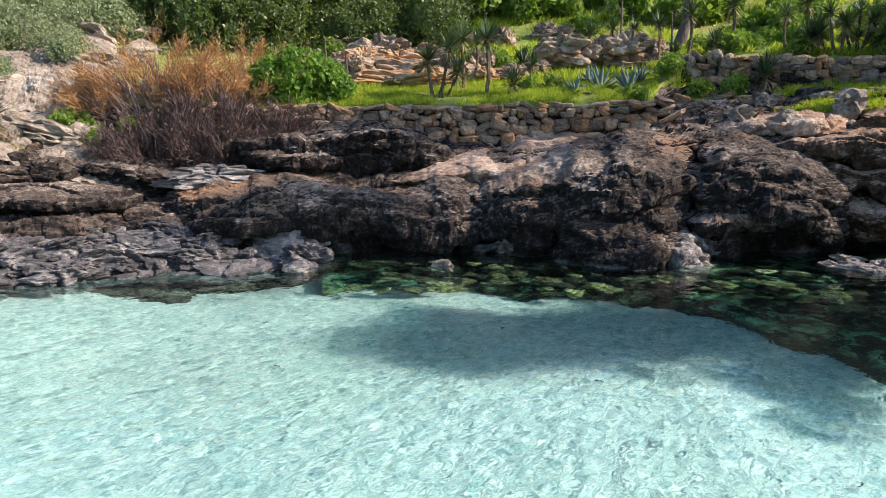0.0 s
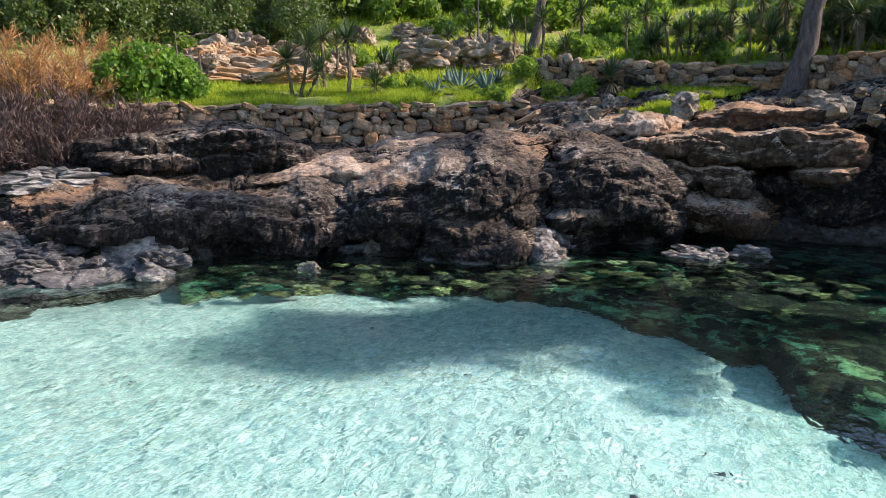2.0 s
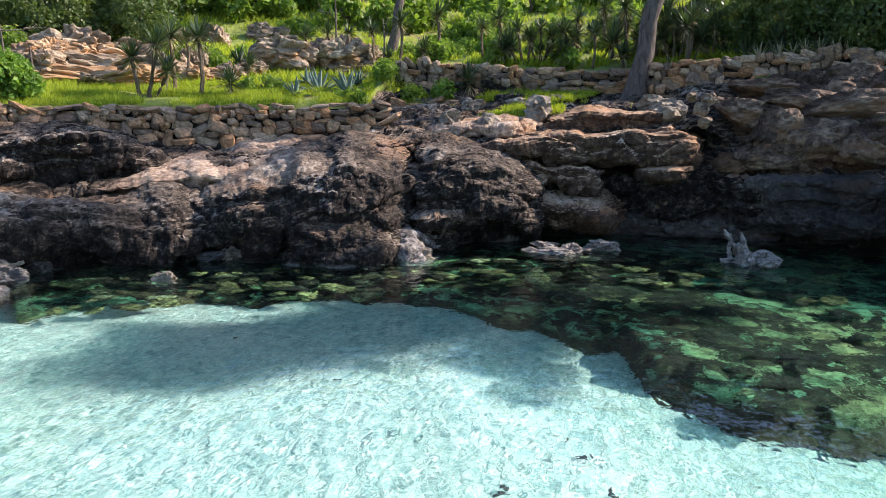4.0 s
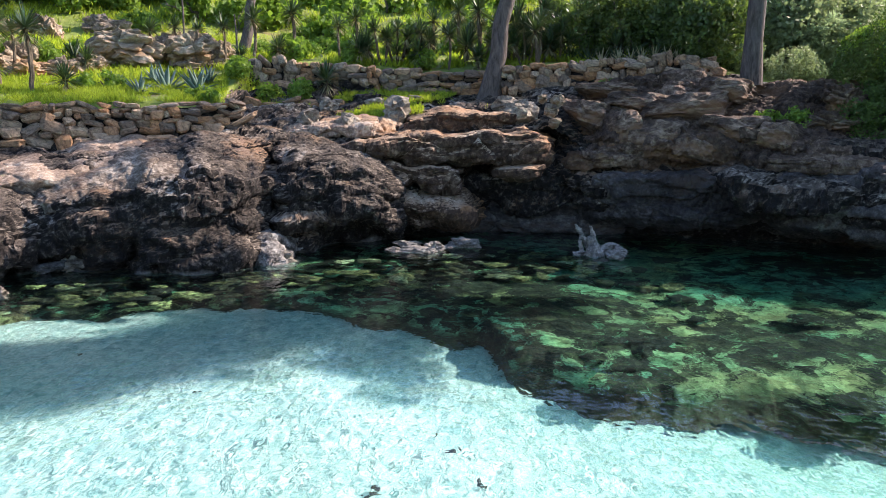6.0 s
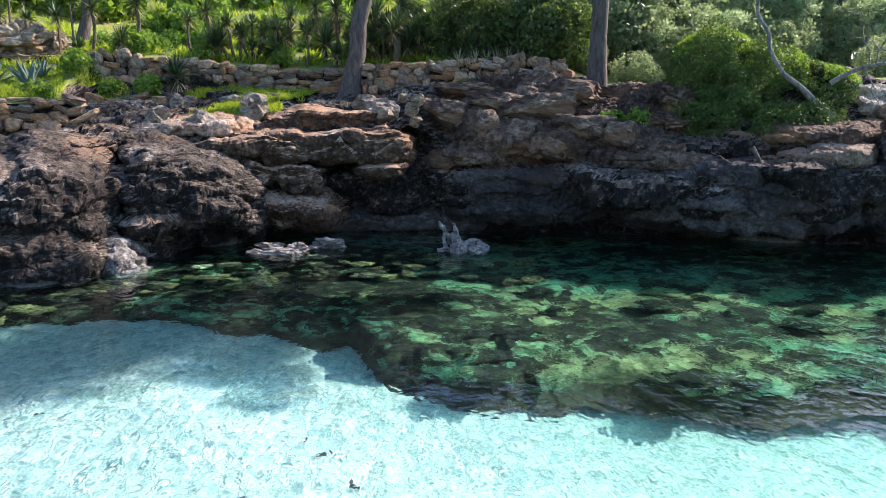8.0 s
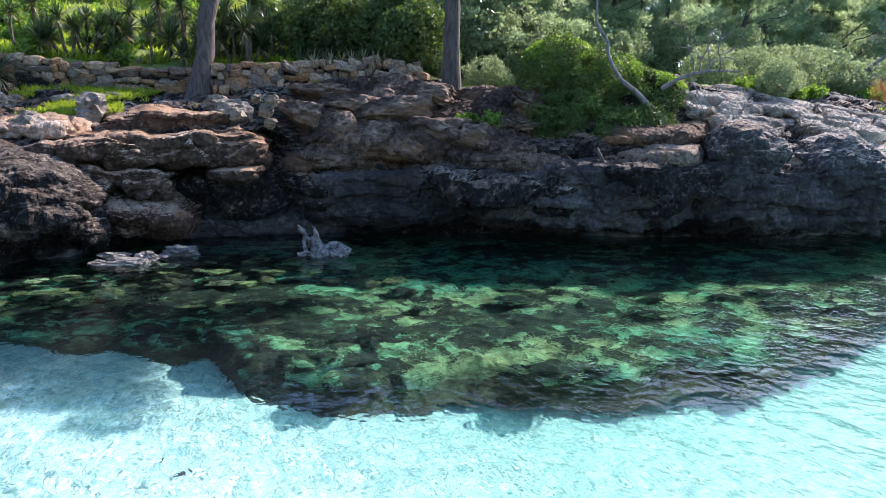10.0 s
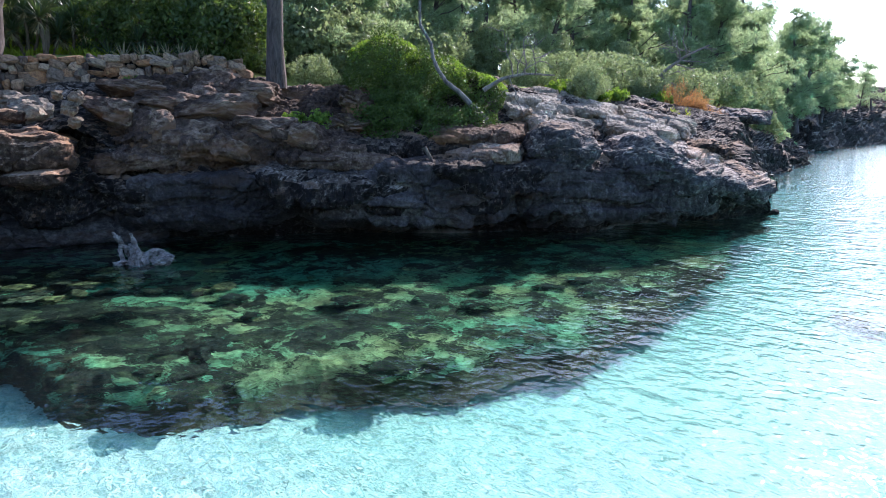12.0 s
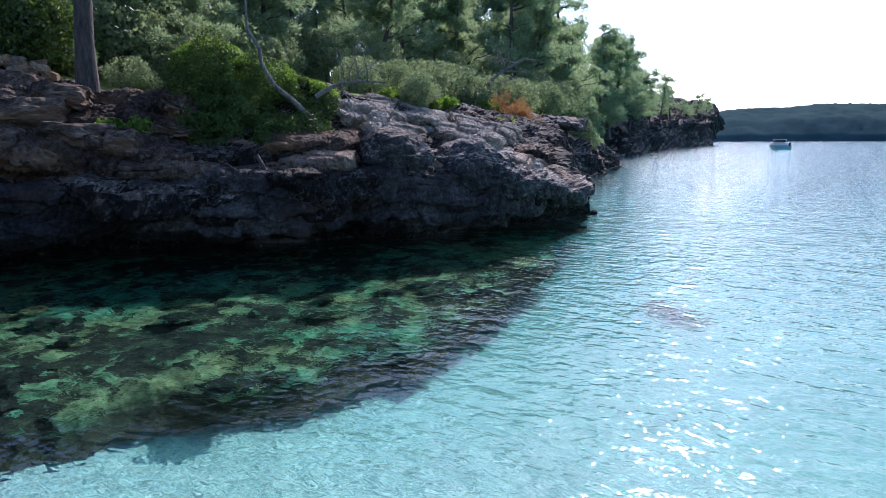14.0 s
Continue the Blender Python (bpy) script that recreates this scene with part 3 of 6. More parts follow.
rock_mass([(28.6, 1.15, 16.3), (30.6, 1.2, 16.1), (32.3, 1.13, 16.1), (34.5, 1.0, 16.2), (36, 0.72, 16.4)], 2.2, 0.35, 0.4, 314, BED_ROCK, "brown pitted limestone block over a dark recess", 0.32)
rock_mass([(24.2, 2.1, 17.2), (25.2, 2.21, 17.0), (28.3, 2.42, 16.8), (31.3, 2.47, 16.8), (34.2, 2.2, 17.0)], 2.2, 0.3, 0.45, 315, BED_ROCK, "broken tan limestone step below the bench", 1.85, 0.8, 8, True)
rock_mass([(26.8, 1.8, 16.9), (28.8, 1.86, 16.6), (31.8, 1.87, 16.5), (35.2, 1.7, 16.6)], 2.0, 0.15, 0.3, 316, BED_ROCK, "broken brown limestone step below the bench", 1.3, 0.8, 8, True)
rock_mass([(29.5, 2.95, 18.2), (32, 3.07, 18.0), (34.5, 3.0, 18.0), (37.7, 3.07, 18.0), (40, 2.95, 18.2)], 2.6, 0.25, 0.1, 317, BED_ROCK, "flat tan limestone bed on the overhang", 2.55, 0.6, 12, True)
rock_mass([(27.4, 2.45, 17.2), (31.7, 2.53, 17.0), (34.6, 2.56, 16.9), (37.8, 2.59, 16.9), (40.8, 2.57, 16.9), (42.5, 2.42, 17.2)], 3.0, 0.12, 0.5, 318, BED_ROCK, "thick overhanging limestone bed above a dark recess", 1.85, 0.65, 14, True)
rock_mass([(36.8, 1.62, 16.9), (38.7, 1.73, 16.7), (41.4, 1.8, 16.8)], 1.6, 0.1, 0.2, 319, BED_ROCK, "small pointed limestone ledge in the recess", 1.55, 0.6, 6, True)
rock_mass([(-17, 2.2, 17.0), (-13.4, 2.34, 16.7), (-10.9, 2.39, 16.5), (-8.4, 2.49, 16.4), (-4.9, 2.47, 16.4), (-2.1, 2.38, 16.5), (1.2, 2.0, 16.7)], 2.2, 0.2, 0.5, 320, ROCK, "dark lumpy limestone bed over a shadowed recess", 1.68, 1.0, 8, True)
rock_mass([(-6.5, 1.38, 16.3), (-2.3, 1.58, 15.9), (0.6, 1.71, 15.8), (3.7, 1.8, 15.8), (6.3, 1.95, 15.9), (10, 2.15, 16.2), (14, 2.3, 16.5)], 2.4, 0.35, 0.4, 321, LEDGE_ROCK, "smooth sloping limestone sheet with pale patches", 1.3, 0.5)
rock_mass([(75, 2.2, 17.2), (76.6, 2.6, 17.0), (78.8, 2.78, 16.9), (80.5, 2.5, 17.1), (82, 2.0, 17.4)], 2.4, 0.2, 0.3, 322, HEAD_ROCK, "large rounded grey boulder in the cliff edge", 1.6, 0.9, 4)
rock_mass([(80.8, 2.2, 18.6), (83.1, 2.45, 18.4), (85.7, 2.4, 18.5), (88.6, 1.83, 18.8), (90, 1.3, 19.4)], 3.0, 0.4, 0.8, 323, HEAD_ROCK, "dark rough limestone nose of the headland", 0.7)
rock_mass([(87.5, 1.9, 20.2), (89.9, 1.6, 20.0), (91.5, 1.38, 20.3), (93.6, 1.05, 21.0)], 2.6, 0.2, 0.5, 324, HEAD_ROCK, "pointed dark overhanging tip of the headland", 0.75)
rock_mass([(-15.6, 0.45, 14.2), (-12.5, 0.58, 14.1), (-11, 0.55, 14.1), (-9.4, 0.4, 14.2)], 1.2, 0.15, 0.1, 325, WHITE_ROCK, "bleached pale rock at the water's edge", -0.5, 0.8, 4)
rock_mass([(7.5, 0.1, 14.2), (9.5, 0.6, 13.85), (12, 0.85, 13.7), (15, 0.92, 13.65), (17.5, 0.7, 13.75), (19, 0.1, 14.1)], 1.4, 0.3, 0.2, 332, ROCK, "rough dark boulder leaning on the shore rock", -0.5, 1.0, 4)
rock_mass([(15.6, 0.25, 14.2), (17.2, 0.38, 13.95), (18.6, 0.42, 13.9), (20.2, 0.3, 14.0), (21.6, 0.1, 14.2)], 1.0, 0.15, 0.0, 326, FOOT_ROCK, "bleached pale foot of a dark rock in the water", -0.5, 1.2, 2.5)

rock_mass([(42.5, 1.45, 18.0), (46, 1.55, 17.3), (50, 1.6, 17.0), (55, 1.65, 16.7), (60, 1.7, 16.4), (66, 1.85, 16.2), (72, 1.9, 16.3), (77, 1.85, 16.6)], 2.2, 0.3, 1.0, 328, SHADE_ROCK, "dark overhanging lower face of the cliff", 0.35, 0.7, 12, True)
rock_mass([(42, 2.3, 18.5), (45, 2.5, 18.0), (48, 2.45, 17.7), (52, 2.6, 17.5), (56, 2.4, 17.3), (60, 2.3, 17.0), (64, 2.1, 17.0)], 2.3, 1.45, 0.5, 330, JOINT_ROCK, "brown jointed limestone face sloping up to the wall", 1.3, 1.5, 12, True)
rock_mass([(0.5, 1.15, 15.0), (4, 1.4, 14.9), (8, 1.75, 14.75), (12.9, 1.98, 14.7), (16.5, 2.02, 14.8), (20.5, 1.7, 15.2)], 2.6, 0.45, 0.3, 331, SHEET_ROCK, "smooth streaked limestone sheet sloping down the shore", 1.0, 0.75, 6)
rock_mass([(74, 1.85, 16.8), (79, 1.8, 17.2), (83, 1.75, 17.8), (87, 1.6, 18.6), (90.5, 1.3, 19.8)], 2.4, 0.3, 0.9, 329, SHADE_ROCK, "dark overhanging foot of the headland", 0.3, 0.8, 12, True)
for k, spec in enumerate(((72.3, 79, 20.2, 22.6, 3.8, 3.3, 0.4), (73, 79.5, 19.2, 21.6, 3.4, 2.95, 0.38), (75.5, 81, 18.6, 20.8, 2.98, 2.6, 0.34), (81, 87.5, 20.2, 22.6, 2.9, 2.4, 0.36), (82.5, 88.5, 21.6, 24.2, 3.2, 2.6, 0.4), (85.5, 91, 21.2, 24, 2.4, 1.7, 0.36))):
    slab(*spec, 830 + 13 * k, 0.3, PALE_ROCK, 150, 1.3)

# thin beds that dip seawards on the headland
hb = np.random.default_rng(77)
for k in range(24):
    a0 = 73 + 16.5 * (k + 0.5) / 24 + hb.uniform(-0.5, 0.5)
    c = {n: float(v[0]) for n, v in shore_curves(np.array([a0 + 1.5])).items()}
    r0 = c["bench"] + hb.uniform(0.0, 0.85) * (c["top"] - c["bench"])
    z0 = float(np.interp(r0, [c["bench"], c["foot"], c["top"]], [c["bench_z"], c["foot_z"], c["top_z"]])) + hb.uniform(0.12, 0.38)
    slab(a0, a0 + hb.uniform(2.4, 5.0), r0, r0 + 2.2, z0, z0 - hb.uniform(0.25, 0.6), hb.uniform(0.22, 0.4), 500 + 11 * k, 0.25, PALE_ROCK if a0 < 80.5 else HEAD_ROCK, 130, 1.2)

# pale stony slope at the head of the cove
a5 = np.linspace(-58, -21.5, 260)
c5 = shore_curves(a5)
drop5 = 1.2 * step(-26, -21.5, a5)
grid5 = smooth_rows(loft(a5, [c5["bench"] - 0.6, c5["bench"], c5["foot"], c5["top"], c5["back"], c5["back"] + 6], [c5["bench_z"] - 0.5 - drop5, c5["bench_z"] + 0.05 - drop5, c5["foot_z"] + 0.2 - drop5,
                         c5["top_z"] + 0.35 - drop5, c5["back_z"] + 0.35 - drop5, c5["hill_z"] - 0.5 - drop5], 170), 1)
n5 = -grid_normals(grid5)
n5 *= np.sign(n5[80, 130] @ np.array([0, -0.3, 1.0]))
tagged(part("stony_slope", mesh_from("stony_slope", rock_relief(grid5, n5, grid5.shape[:2], 1.0, 33), grid_faces(*grid5.shape[:2]), PALE_ROCK)), "sunlit slope of pale broken limestone", "rock slope", kind="structure")

# hillside behind the shore
kr = [C["foot"] + 0.6 * (C["top"] - C["foot"]), C["top"], C["back"], C["back"] + 8, C["back"] + 26, C["back"] + 70]
kz = [C["foot_z"] - 0.3, C["top_z"], C["back_z"], C["hill_z"], C["crest_z"], C["crest_z"] + 3]
hill = smooth_rows(loft(AZ, kr, kz, 260), 2)
hp = hill.reshape(-1, 3)
hp[:, 2] += 0.16 * fbm(hp * 0.5, 4, 71) + 0.05 * fbm(hp * 2.5, 3, 72)
tagged(part("hillside", mesh_from("hillside", hp, grid_faces(*hill.shape[:2]), SOIL, True)), "grassy terraced hillside with bare soil patches", "hillside", kind="structure")


def ground_z(az, r):
    """The height of the hillside or the bench at a place."""
    c = {k: float(v[0]) for k, v in shore_curves(np.array([float(az)])).items()}
    rs = [c["lip"], c["bench"], c["foot"], c["top"] - 0.05, c["top"], c["back"], c["back"] + 8, c["back"] + 26, c["back"] + 70]
    zs = [c["lip_z"], c["bench_z"], c["foot_z"], c["top_z"] - 0.1, c["top_z"], c["back_z"], c["hill_z"], c["crest_z"], c["crest_z"] + 3]
    return float(np.interp(r, rs, zs))


# ---------------------------------------------------------------- sea bed and water
def sheet(name, rings, angles, height, material):
    r, a = np.meshgrid(rings, angles, indexing="ij")
    x, y = np.sin(a) * r + 0.37, np.cos(a) * r - 0.43
    p = np.stack([x, y, height(x, y)], -1)
    return part(name, mesh_from(name, p.reshape(-1, 3), grid_faces(*p.shape[:2]), material, True))


def reef_edge(az):
    """How far from the middle of the cove the reef begins."""
    return np.interp(az, [-60, -12, -10, -4, 5.5, 12, 23, 26, 31, 36, 39.5, 46, 52, 60, 70, 76, 82, 87, 92, 96, 100],
                     [40, 40, 12.5, 12.8, 11.95, 11.8, 11.65, 10.8, 10.2, 9.7, 8.4, 7.8, 7.7, 7.9, 8.15, 8.45, 9.5, 11.7, 15.5, 22, 60])


def bed_height(x, y):
    r, az = np.hypot(x, y), np.degrees(np.arctan2(x, y))
    p = np.stack([x.ravel(), y.ravel(), 0 * x.ravel()], -1)
    deep = np.clip((x - 3) / 60, 0, 1) * 6 + np.clip((r - 30) / 200, 0, 1) * 8
    bed = -1.25 - deep + (0.05 * fbm(p * 0.4, 3, 91)).reshape(x.shape)
    shallow = step(-14, -40, az) * step(9, 15, r) * 1.0
    return bed + shallow


rings = np.concatenate([np.linspace(0.02, 30, 90), np.geomspace(31, 2500, 60)])
angles = np.linspace(-math.pi, math.pi, 240)
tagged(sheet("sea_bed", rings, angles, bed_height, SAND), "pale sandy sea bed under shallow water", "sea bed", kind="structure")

ra = np.linspace(-12, 91.5, 560)
rv = np.linspace(0, 1, 130)
RV, RA = np.meshgrid(rv, ra, indexing="ij")
edge = reef_edge(RA) + 0.5 * fbm(np.stack([RA.ravel() * 0.3, 0 * RA.ravel(), 0 * RA.ravel()], -1), 5, 7, 0.6).reshape(RA.shape)
outer = np.interp(RA, AZ, C["water"]) + 0.8
rr = edge + (np.maximum(outer, edge + 0.5) - edge) * RV
q = polar(RA, rr, 0 * rr)
qf = q.reshape(-1, 3)
tall = step(0, 0.09, RV).ravel()
e1, t1 = cells(qf * 1.15 + 5, 13)
lumps = 0.2 * np.sqrt(np.clip(e1, 0, 1)) * (0.4 + t1) + 0.18 * fbm(qf * 0.5, 4, 15) + 0.08 * fbm(qf * 3, 3, 16)
qf[:, 2] = -1.5 + tall * (0.45 + lumps) + 0.25 * step(0.5, 1.0, RV).ravel()
qf[:, 2] = np.minimum(qf[:, 2], -0.12)
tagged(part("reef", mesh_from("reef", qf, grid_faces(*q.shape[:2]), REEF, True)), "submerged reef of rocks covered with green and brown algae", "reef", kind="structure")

water = sheet("water", np.concatenate([np.linspace(0.02, 40, 40), np.geomspace(42, 4500, 40)]), np.linspace(-math.pi, math.pi, 180), lambda x, y: 0 * x, WATER)
water.visible_shadow = False
tagged(water, "clear turquoise sea water with small ripples", "water", kind="structure")

# ---------------------------------------------------------------- headlands and hills farther off
def headland(name, az, knots_r, knots_z, rows, material, label, scale, seed):
    g = smooth_rows(loft(az, knots_r, knots_z, rows), 1)
    n = -grid_normals(g)
    k = rows // 2, g.shape[1] // 2
    if n[k] @ np.array([*(-g[k][:2]), 5.0]) < 0:
        n = -n
    f = rock_relief(g / scale, n, g.shape[:2], 1.0, seed) * scale
    return tagged(part(name, mesh_from(name, f, grid_faces(*g.shape[:2]), material)), label, "headland", kind="structure")


a2 = np.linspace(80, 96.4, 260)
r2 = np.interp(a2, [80, 88, 92, 94.5, 95.8, 96.4], [36, 40, 46, 52, 58, 66])
h2 = np.interp(a2, [80, 90, 93, 95, 96, 96.4], [2.6, 2.4, 2.3, 1.7, 0.8, -0.6])
headland("rock_point", a2, [r2 - 1, r2 + 0.6, r2 - 0.3, r2 + 2, r2 + 7, r2 + 14, r2 + 24], [0 * a2 - 1.5, 0 * a2 + 0.1, 0.6 * h2, h2, h2 + 0.5 * step(96, 90, a2), h2 + 1.4 * step(96, 90, a2), h2 + 2.0 * step(96, 89, a2) - 0.5],
         120, ROCK, "low dark rock point running into the sea", 2.2, 51)
a3 = np.linspace(84, 103.3, 300)
r3 = np.interp(a3, [84, 96.4, 99.7, 103.1, 103.3], [95, 108, 157, 247, 262])
h3 = 0.026 * r3 + 2.0
h3 = h3 * step(103.35, 103.0, a3) - 0.5
headland("far_cliff", a3, [r3 - 3, r3, r3 + 0.5, r3 + 1, r3 + 4, r3 + 12, r3 + 60], [0 * a3 - 2, 0 * a3, 0.4 * h3, 0.8 * h3, h3, h3 + 2, h3 + 8],
         110, ROCK, "far dark cliff along the bay", 6.0, 61)
a4 = np.linspace(70, 200, 900)
r4 = 545 + 60 * np.sin(a4 * 0.11)
prof = [0, 3, 30, 90, 180, 400]
fr = np.interp(a4, [70, 103, 108, 114, 125, 140, 170, 200], [30, 24, 28, 31, 32, 28, 25, 25]) + 1.6 * fbm(np.stack([a4 * 0.5, 0 * a4, 0 * a4], -1), 5, 81)
hz = [-2 + 0 * a4, 3 + 0 * a4, fr * 0.5, fr * 0.85, fr, fr * 0.6]
g4 = loft(a4, [r4 + d for d in prof], hz, 70)
f4 = g4.reshape(-1, 3)
f4[:, 2] += 2.4 * fbm(f4 * 0.09, 5, 82, 0.6) * step(2, 8, f4[:, 2])
# blue-grey tones put the haze of distance into the slope's colour
WOODS = Mat("hazy_wooded_slope")
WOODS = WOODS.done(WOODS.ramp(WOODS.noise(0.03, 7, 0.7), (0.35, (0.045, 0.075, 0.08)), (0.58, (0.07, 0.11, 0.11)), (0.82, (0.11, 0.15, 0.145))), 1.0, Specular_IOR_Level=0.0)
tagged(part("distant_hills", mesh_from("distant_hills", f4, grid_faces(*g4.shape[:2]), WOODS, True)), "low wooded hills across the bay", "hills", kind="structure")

# ---------------------------------------------------------------- plant materials
def leaf_material(name, dark, light, translucent=0.35, rough=0.55, glow=None):
    m = Mat(name)
    rnd = m.node("ShaderNodeNewGeometry").outputs["Random Per Island"]
    big = m.noise(1.1, 3, 0.6)
    col = m.mix(m.math("ADD", m.math("MULTIPLY", rnd, 0.7), m.math("MULTIPLY", big, 0.3)), dark, light)
    m.done(col, rough, None)
    tr = m.node("ShaderNodeBsdfTranslucent")
    m.link(m.mix(1.0, col, glow or (1.3, 1.35, 0.7), "MULTIPLY"), tr.inputs["Color"])
    mx = m.node("ShaderNodeMixShader", Fac=translucent)
    m.link(m.bsdf.outputs[0], mx.inputs[1])
    m.link(tr.outputs[0], mx.inputs[2])
    m.link(mx.outputs[0], m.t.nodes["Material Output"].inputs["Surface"])
    return m.m


def bark_material(name, dark, light, scale=5.0):
    m = Mat(name)
    ridges = m.noise(scale, 7, 0.7, (2.2, 2.2, 0.5), 0.5)
    return m.done(m.ramp(ridges, (0.35, dark), (0.65, light)), 0.95, m.bump(ridges, 0.9, 0.06))


PINE_LEAF = leaf_material("pine_needles", (0.09, 0.125, 0.05), (0.22, 0.28, 0.12), 0.5)
# greyed and lightened so that the colour carries haze over the woods
FAR_LEAF = leaf_material("hazy_pine_foliage", (0.17, 0.22, 0.135), (0.38, 0.45, 0.28), 0.68, glow=(1.3, 1.4, 1.1))
SHRUB_LEAF = leaf_material("glossy_shrub_leaves", (0.039, 0.07, 0.014), (0.119, 0.189, 0.031), 0.2, 0.6)
DARK_LEAF = leaf_material("dark_shrub_leaves", (0.045, 0.075, 0.02), (0.14, 0.2, 0.06), 0.45, 0.45)
HERB_LEAF = leaf_material("fresh_herb_leaves", (0.08, 0.15, 0.02), (0.28, 0.4, 0.07), 0.5)
FRESH_LEAF = leaf_material("bright_shrub_leaves", (0.06, 0.13, 0.015), (0.24, 0.4, 0.06), 0.45)
# grey-green leaves, lightened further to put haze into their colour
OLIVE_LEAF = leaf_material("grey_green_leaves", (0.149, 0.189, 0.095), (0.351, 0.419, 0.23), 0.45, glow=(1.15, 1.2, 0.9))
GRASS = leaf_material("fresh_grass", (0.15, 0.22, 0.015), (0.5, 0.58, 0.06), 0.55)
DRY_LEAF = leaf_material("rust_brown_twigs", (0.26, 0.14, 0.06), (0.58, 0.35, 0.13), 0.4, glow=(1.1, 1.0, 0.85))
GREY_TWIG = leaf_material("grey_bare_twigs", (0.1, 0.07, 0.065), (0.26, 0.19, 0.17), 0.1, glow=(1, 1, 1))
YUCCA_LEAF = leaf_material("yucca_leaves", (0.022, 0.045, 0.02), (0.085, 0.13, 0.05), 0.2, 0.45)
AGAVE_LEAF = leaf_material("blue_agave_leaves", (0.09, 0.15, 0.13), (0.2, 0.28, 0.24), 0.12, 0.5, glow=(1, 1.1, 0.9))
STRAW = leaf_material("straw_leaves", (0.3, 0.27, 0.14), (0.5, 0.46, 0.28), 0.3, glow=(1, 1, 0.8))
FLOWER = leaf_material("yellow_flowers", (0.6, 0.5, 0.04), (0.8, 0.7, 0.1), 0.3, glow=(1, 1, 0.8))
PINE_BARK = bark_material("pine_bark", (0.045, 0.035, 0.032), (0.17, 0.14, 0.125))
DEAD_BARK = bark_material("bleached_dead_wood", (0.12, 0.115, 0.11), (0.32, 0.3, 0.28), 9)
YUCCA_BARK = bark_material("shaggy_yucca_trunk", (0.08, 0.06, 0.04), (0.22, 0.17, 0.11), 12)


# ---------------------------------------------------------------- plant geometry on arrays
def unit(v):
    return v / np.maximum(np.linalg.norm(v, axis=-1, keepdims=True), 1e-9)


def rand_dirs(rng, n):
    return unit(rng.normal(size=(n, 3)))


def blades(base, direction, length, width, rng, droop=0.0):
    """Narrow pointed blades: one bent kite of two triangles each, from base along direction."""
    n = len(base)
    side = unit(np.cross(direction, rand_dirs(rng, n))) * (np.asarray(width) * 0.5).reshape(-1, 1)
    length = np.asarray(length).reshape(-1, 1)
    mid = base + direction * length * 0.5
    tip = base + direction * length + np.array([0, 0, -1.0]) * length * droop
    v = np.stack([base, mid - side, tip, mid + side], 1).reshape(-1, 3)
    i = np.arange(n)[:, None] * 4
    return v, i + np.array([[0, 1, 2, 3]])


def join(pieces):
    vs, fs, k = [], [], 0
    for v, f in pieces:
        vs.append(v)
        fs.append(f + k)
        k += len(v)
    return np.concatenate(vs), np.concatenate(fs)


def leaves(points, size, rng, up=0.3):
    """Small leaves as diamonds in random poses."""
    n = len(points)
    d = unit(rand_dirs(rng, n) + np.array([0, 0, up]))
    s = size * rng.uniform(0.6, 1.3, n)
    return blades(points - d * s[:, None] * 0.5, d, s, s * 0.62, rng)


def tufts(points, dirs, count, length, width, rng, spread=0.7):
    """Bunches of needles that fan out from points along dirs."""
    p = np.repeat(points, count, 0)
    d = unit(np.repeat(dirs, count, 0) + spread * rng.normal(size=(len(p), 3)))
    return blades(p, d, length * rng.uniform(0.6, 1.2, len(p)), width, rng)


def tube(points, radii, sides=8, rng=None, rough=0.0):
    """A tapered tube round a line of points."""
    p, r = np.asarray(points, float), np.asarray(radii, float)
    t = unit(np.gradient(p, axis=0))
    ref = np.where(np.abs(t[:, 2:3]) > 0.9, [[1.0, 0, 0]], [[0, 0, 1.0]])
    a = unit(np.cross(t, ref))
    b = np.cross(t, a)
    th = np.linspace(0, 2 * math.pi, sides, endpoint=False)
    ring = a[:, None] * np.cos(th)[None, :, None] + b[:, None] * np.sin(th)[None, :, None]
    rr = np.repeat(r[:, None], sides, 1)
    if rng is not None:
        rr = rr * (1 + rough * rng.normal(size=rr.shape))
    v = (p[:, None] + ring * rr[..., None]).reshape(-1, 3)
    i = np.arange(len(p) - 1)[:, None] * sides
    j = np.arange(sides)[None]
    f = np.stack([i + j, i + (j + 1) % sides, i + sides + (j + 1) % sides, i + sides + j], -1).reshape(-1, 4)
    return v, f


def wander(a, b, n, rng, amount):
    """A line from a to b that strays a little."""
    s = np.linspace(0, 1, n)[:, None]
    p = np.asarray(a) * (1 - s) + np.asarray(b) * s
    w = np.cumsum(rng.normal(size=(n, 3)), 0)
    w -= w[0] + (w[-1] - w[0]) * s
    return p + w * amount / math.sqrt(n)


def clump_points(center, radii, n, rng, hollow=0.5):
    d = rand_dirs(rng, n)
    k = (hollow + (1 - hollow) * rng.uniform(0, 1, n)) ** 0.6
    return np.asarray(center) + d * np.asarray(radii) * k[:, None], d


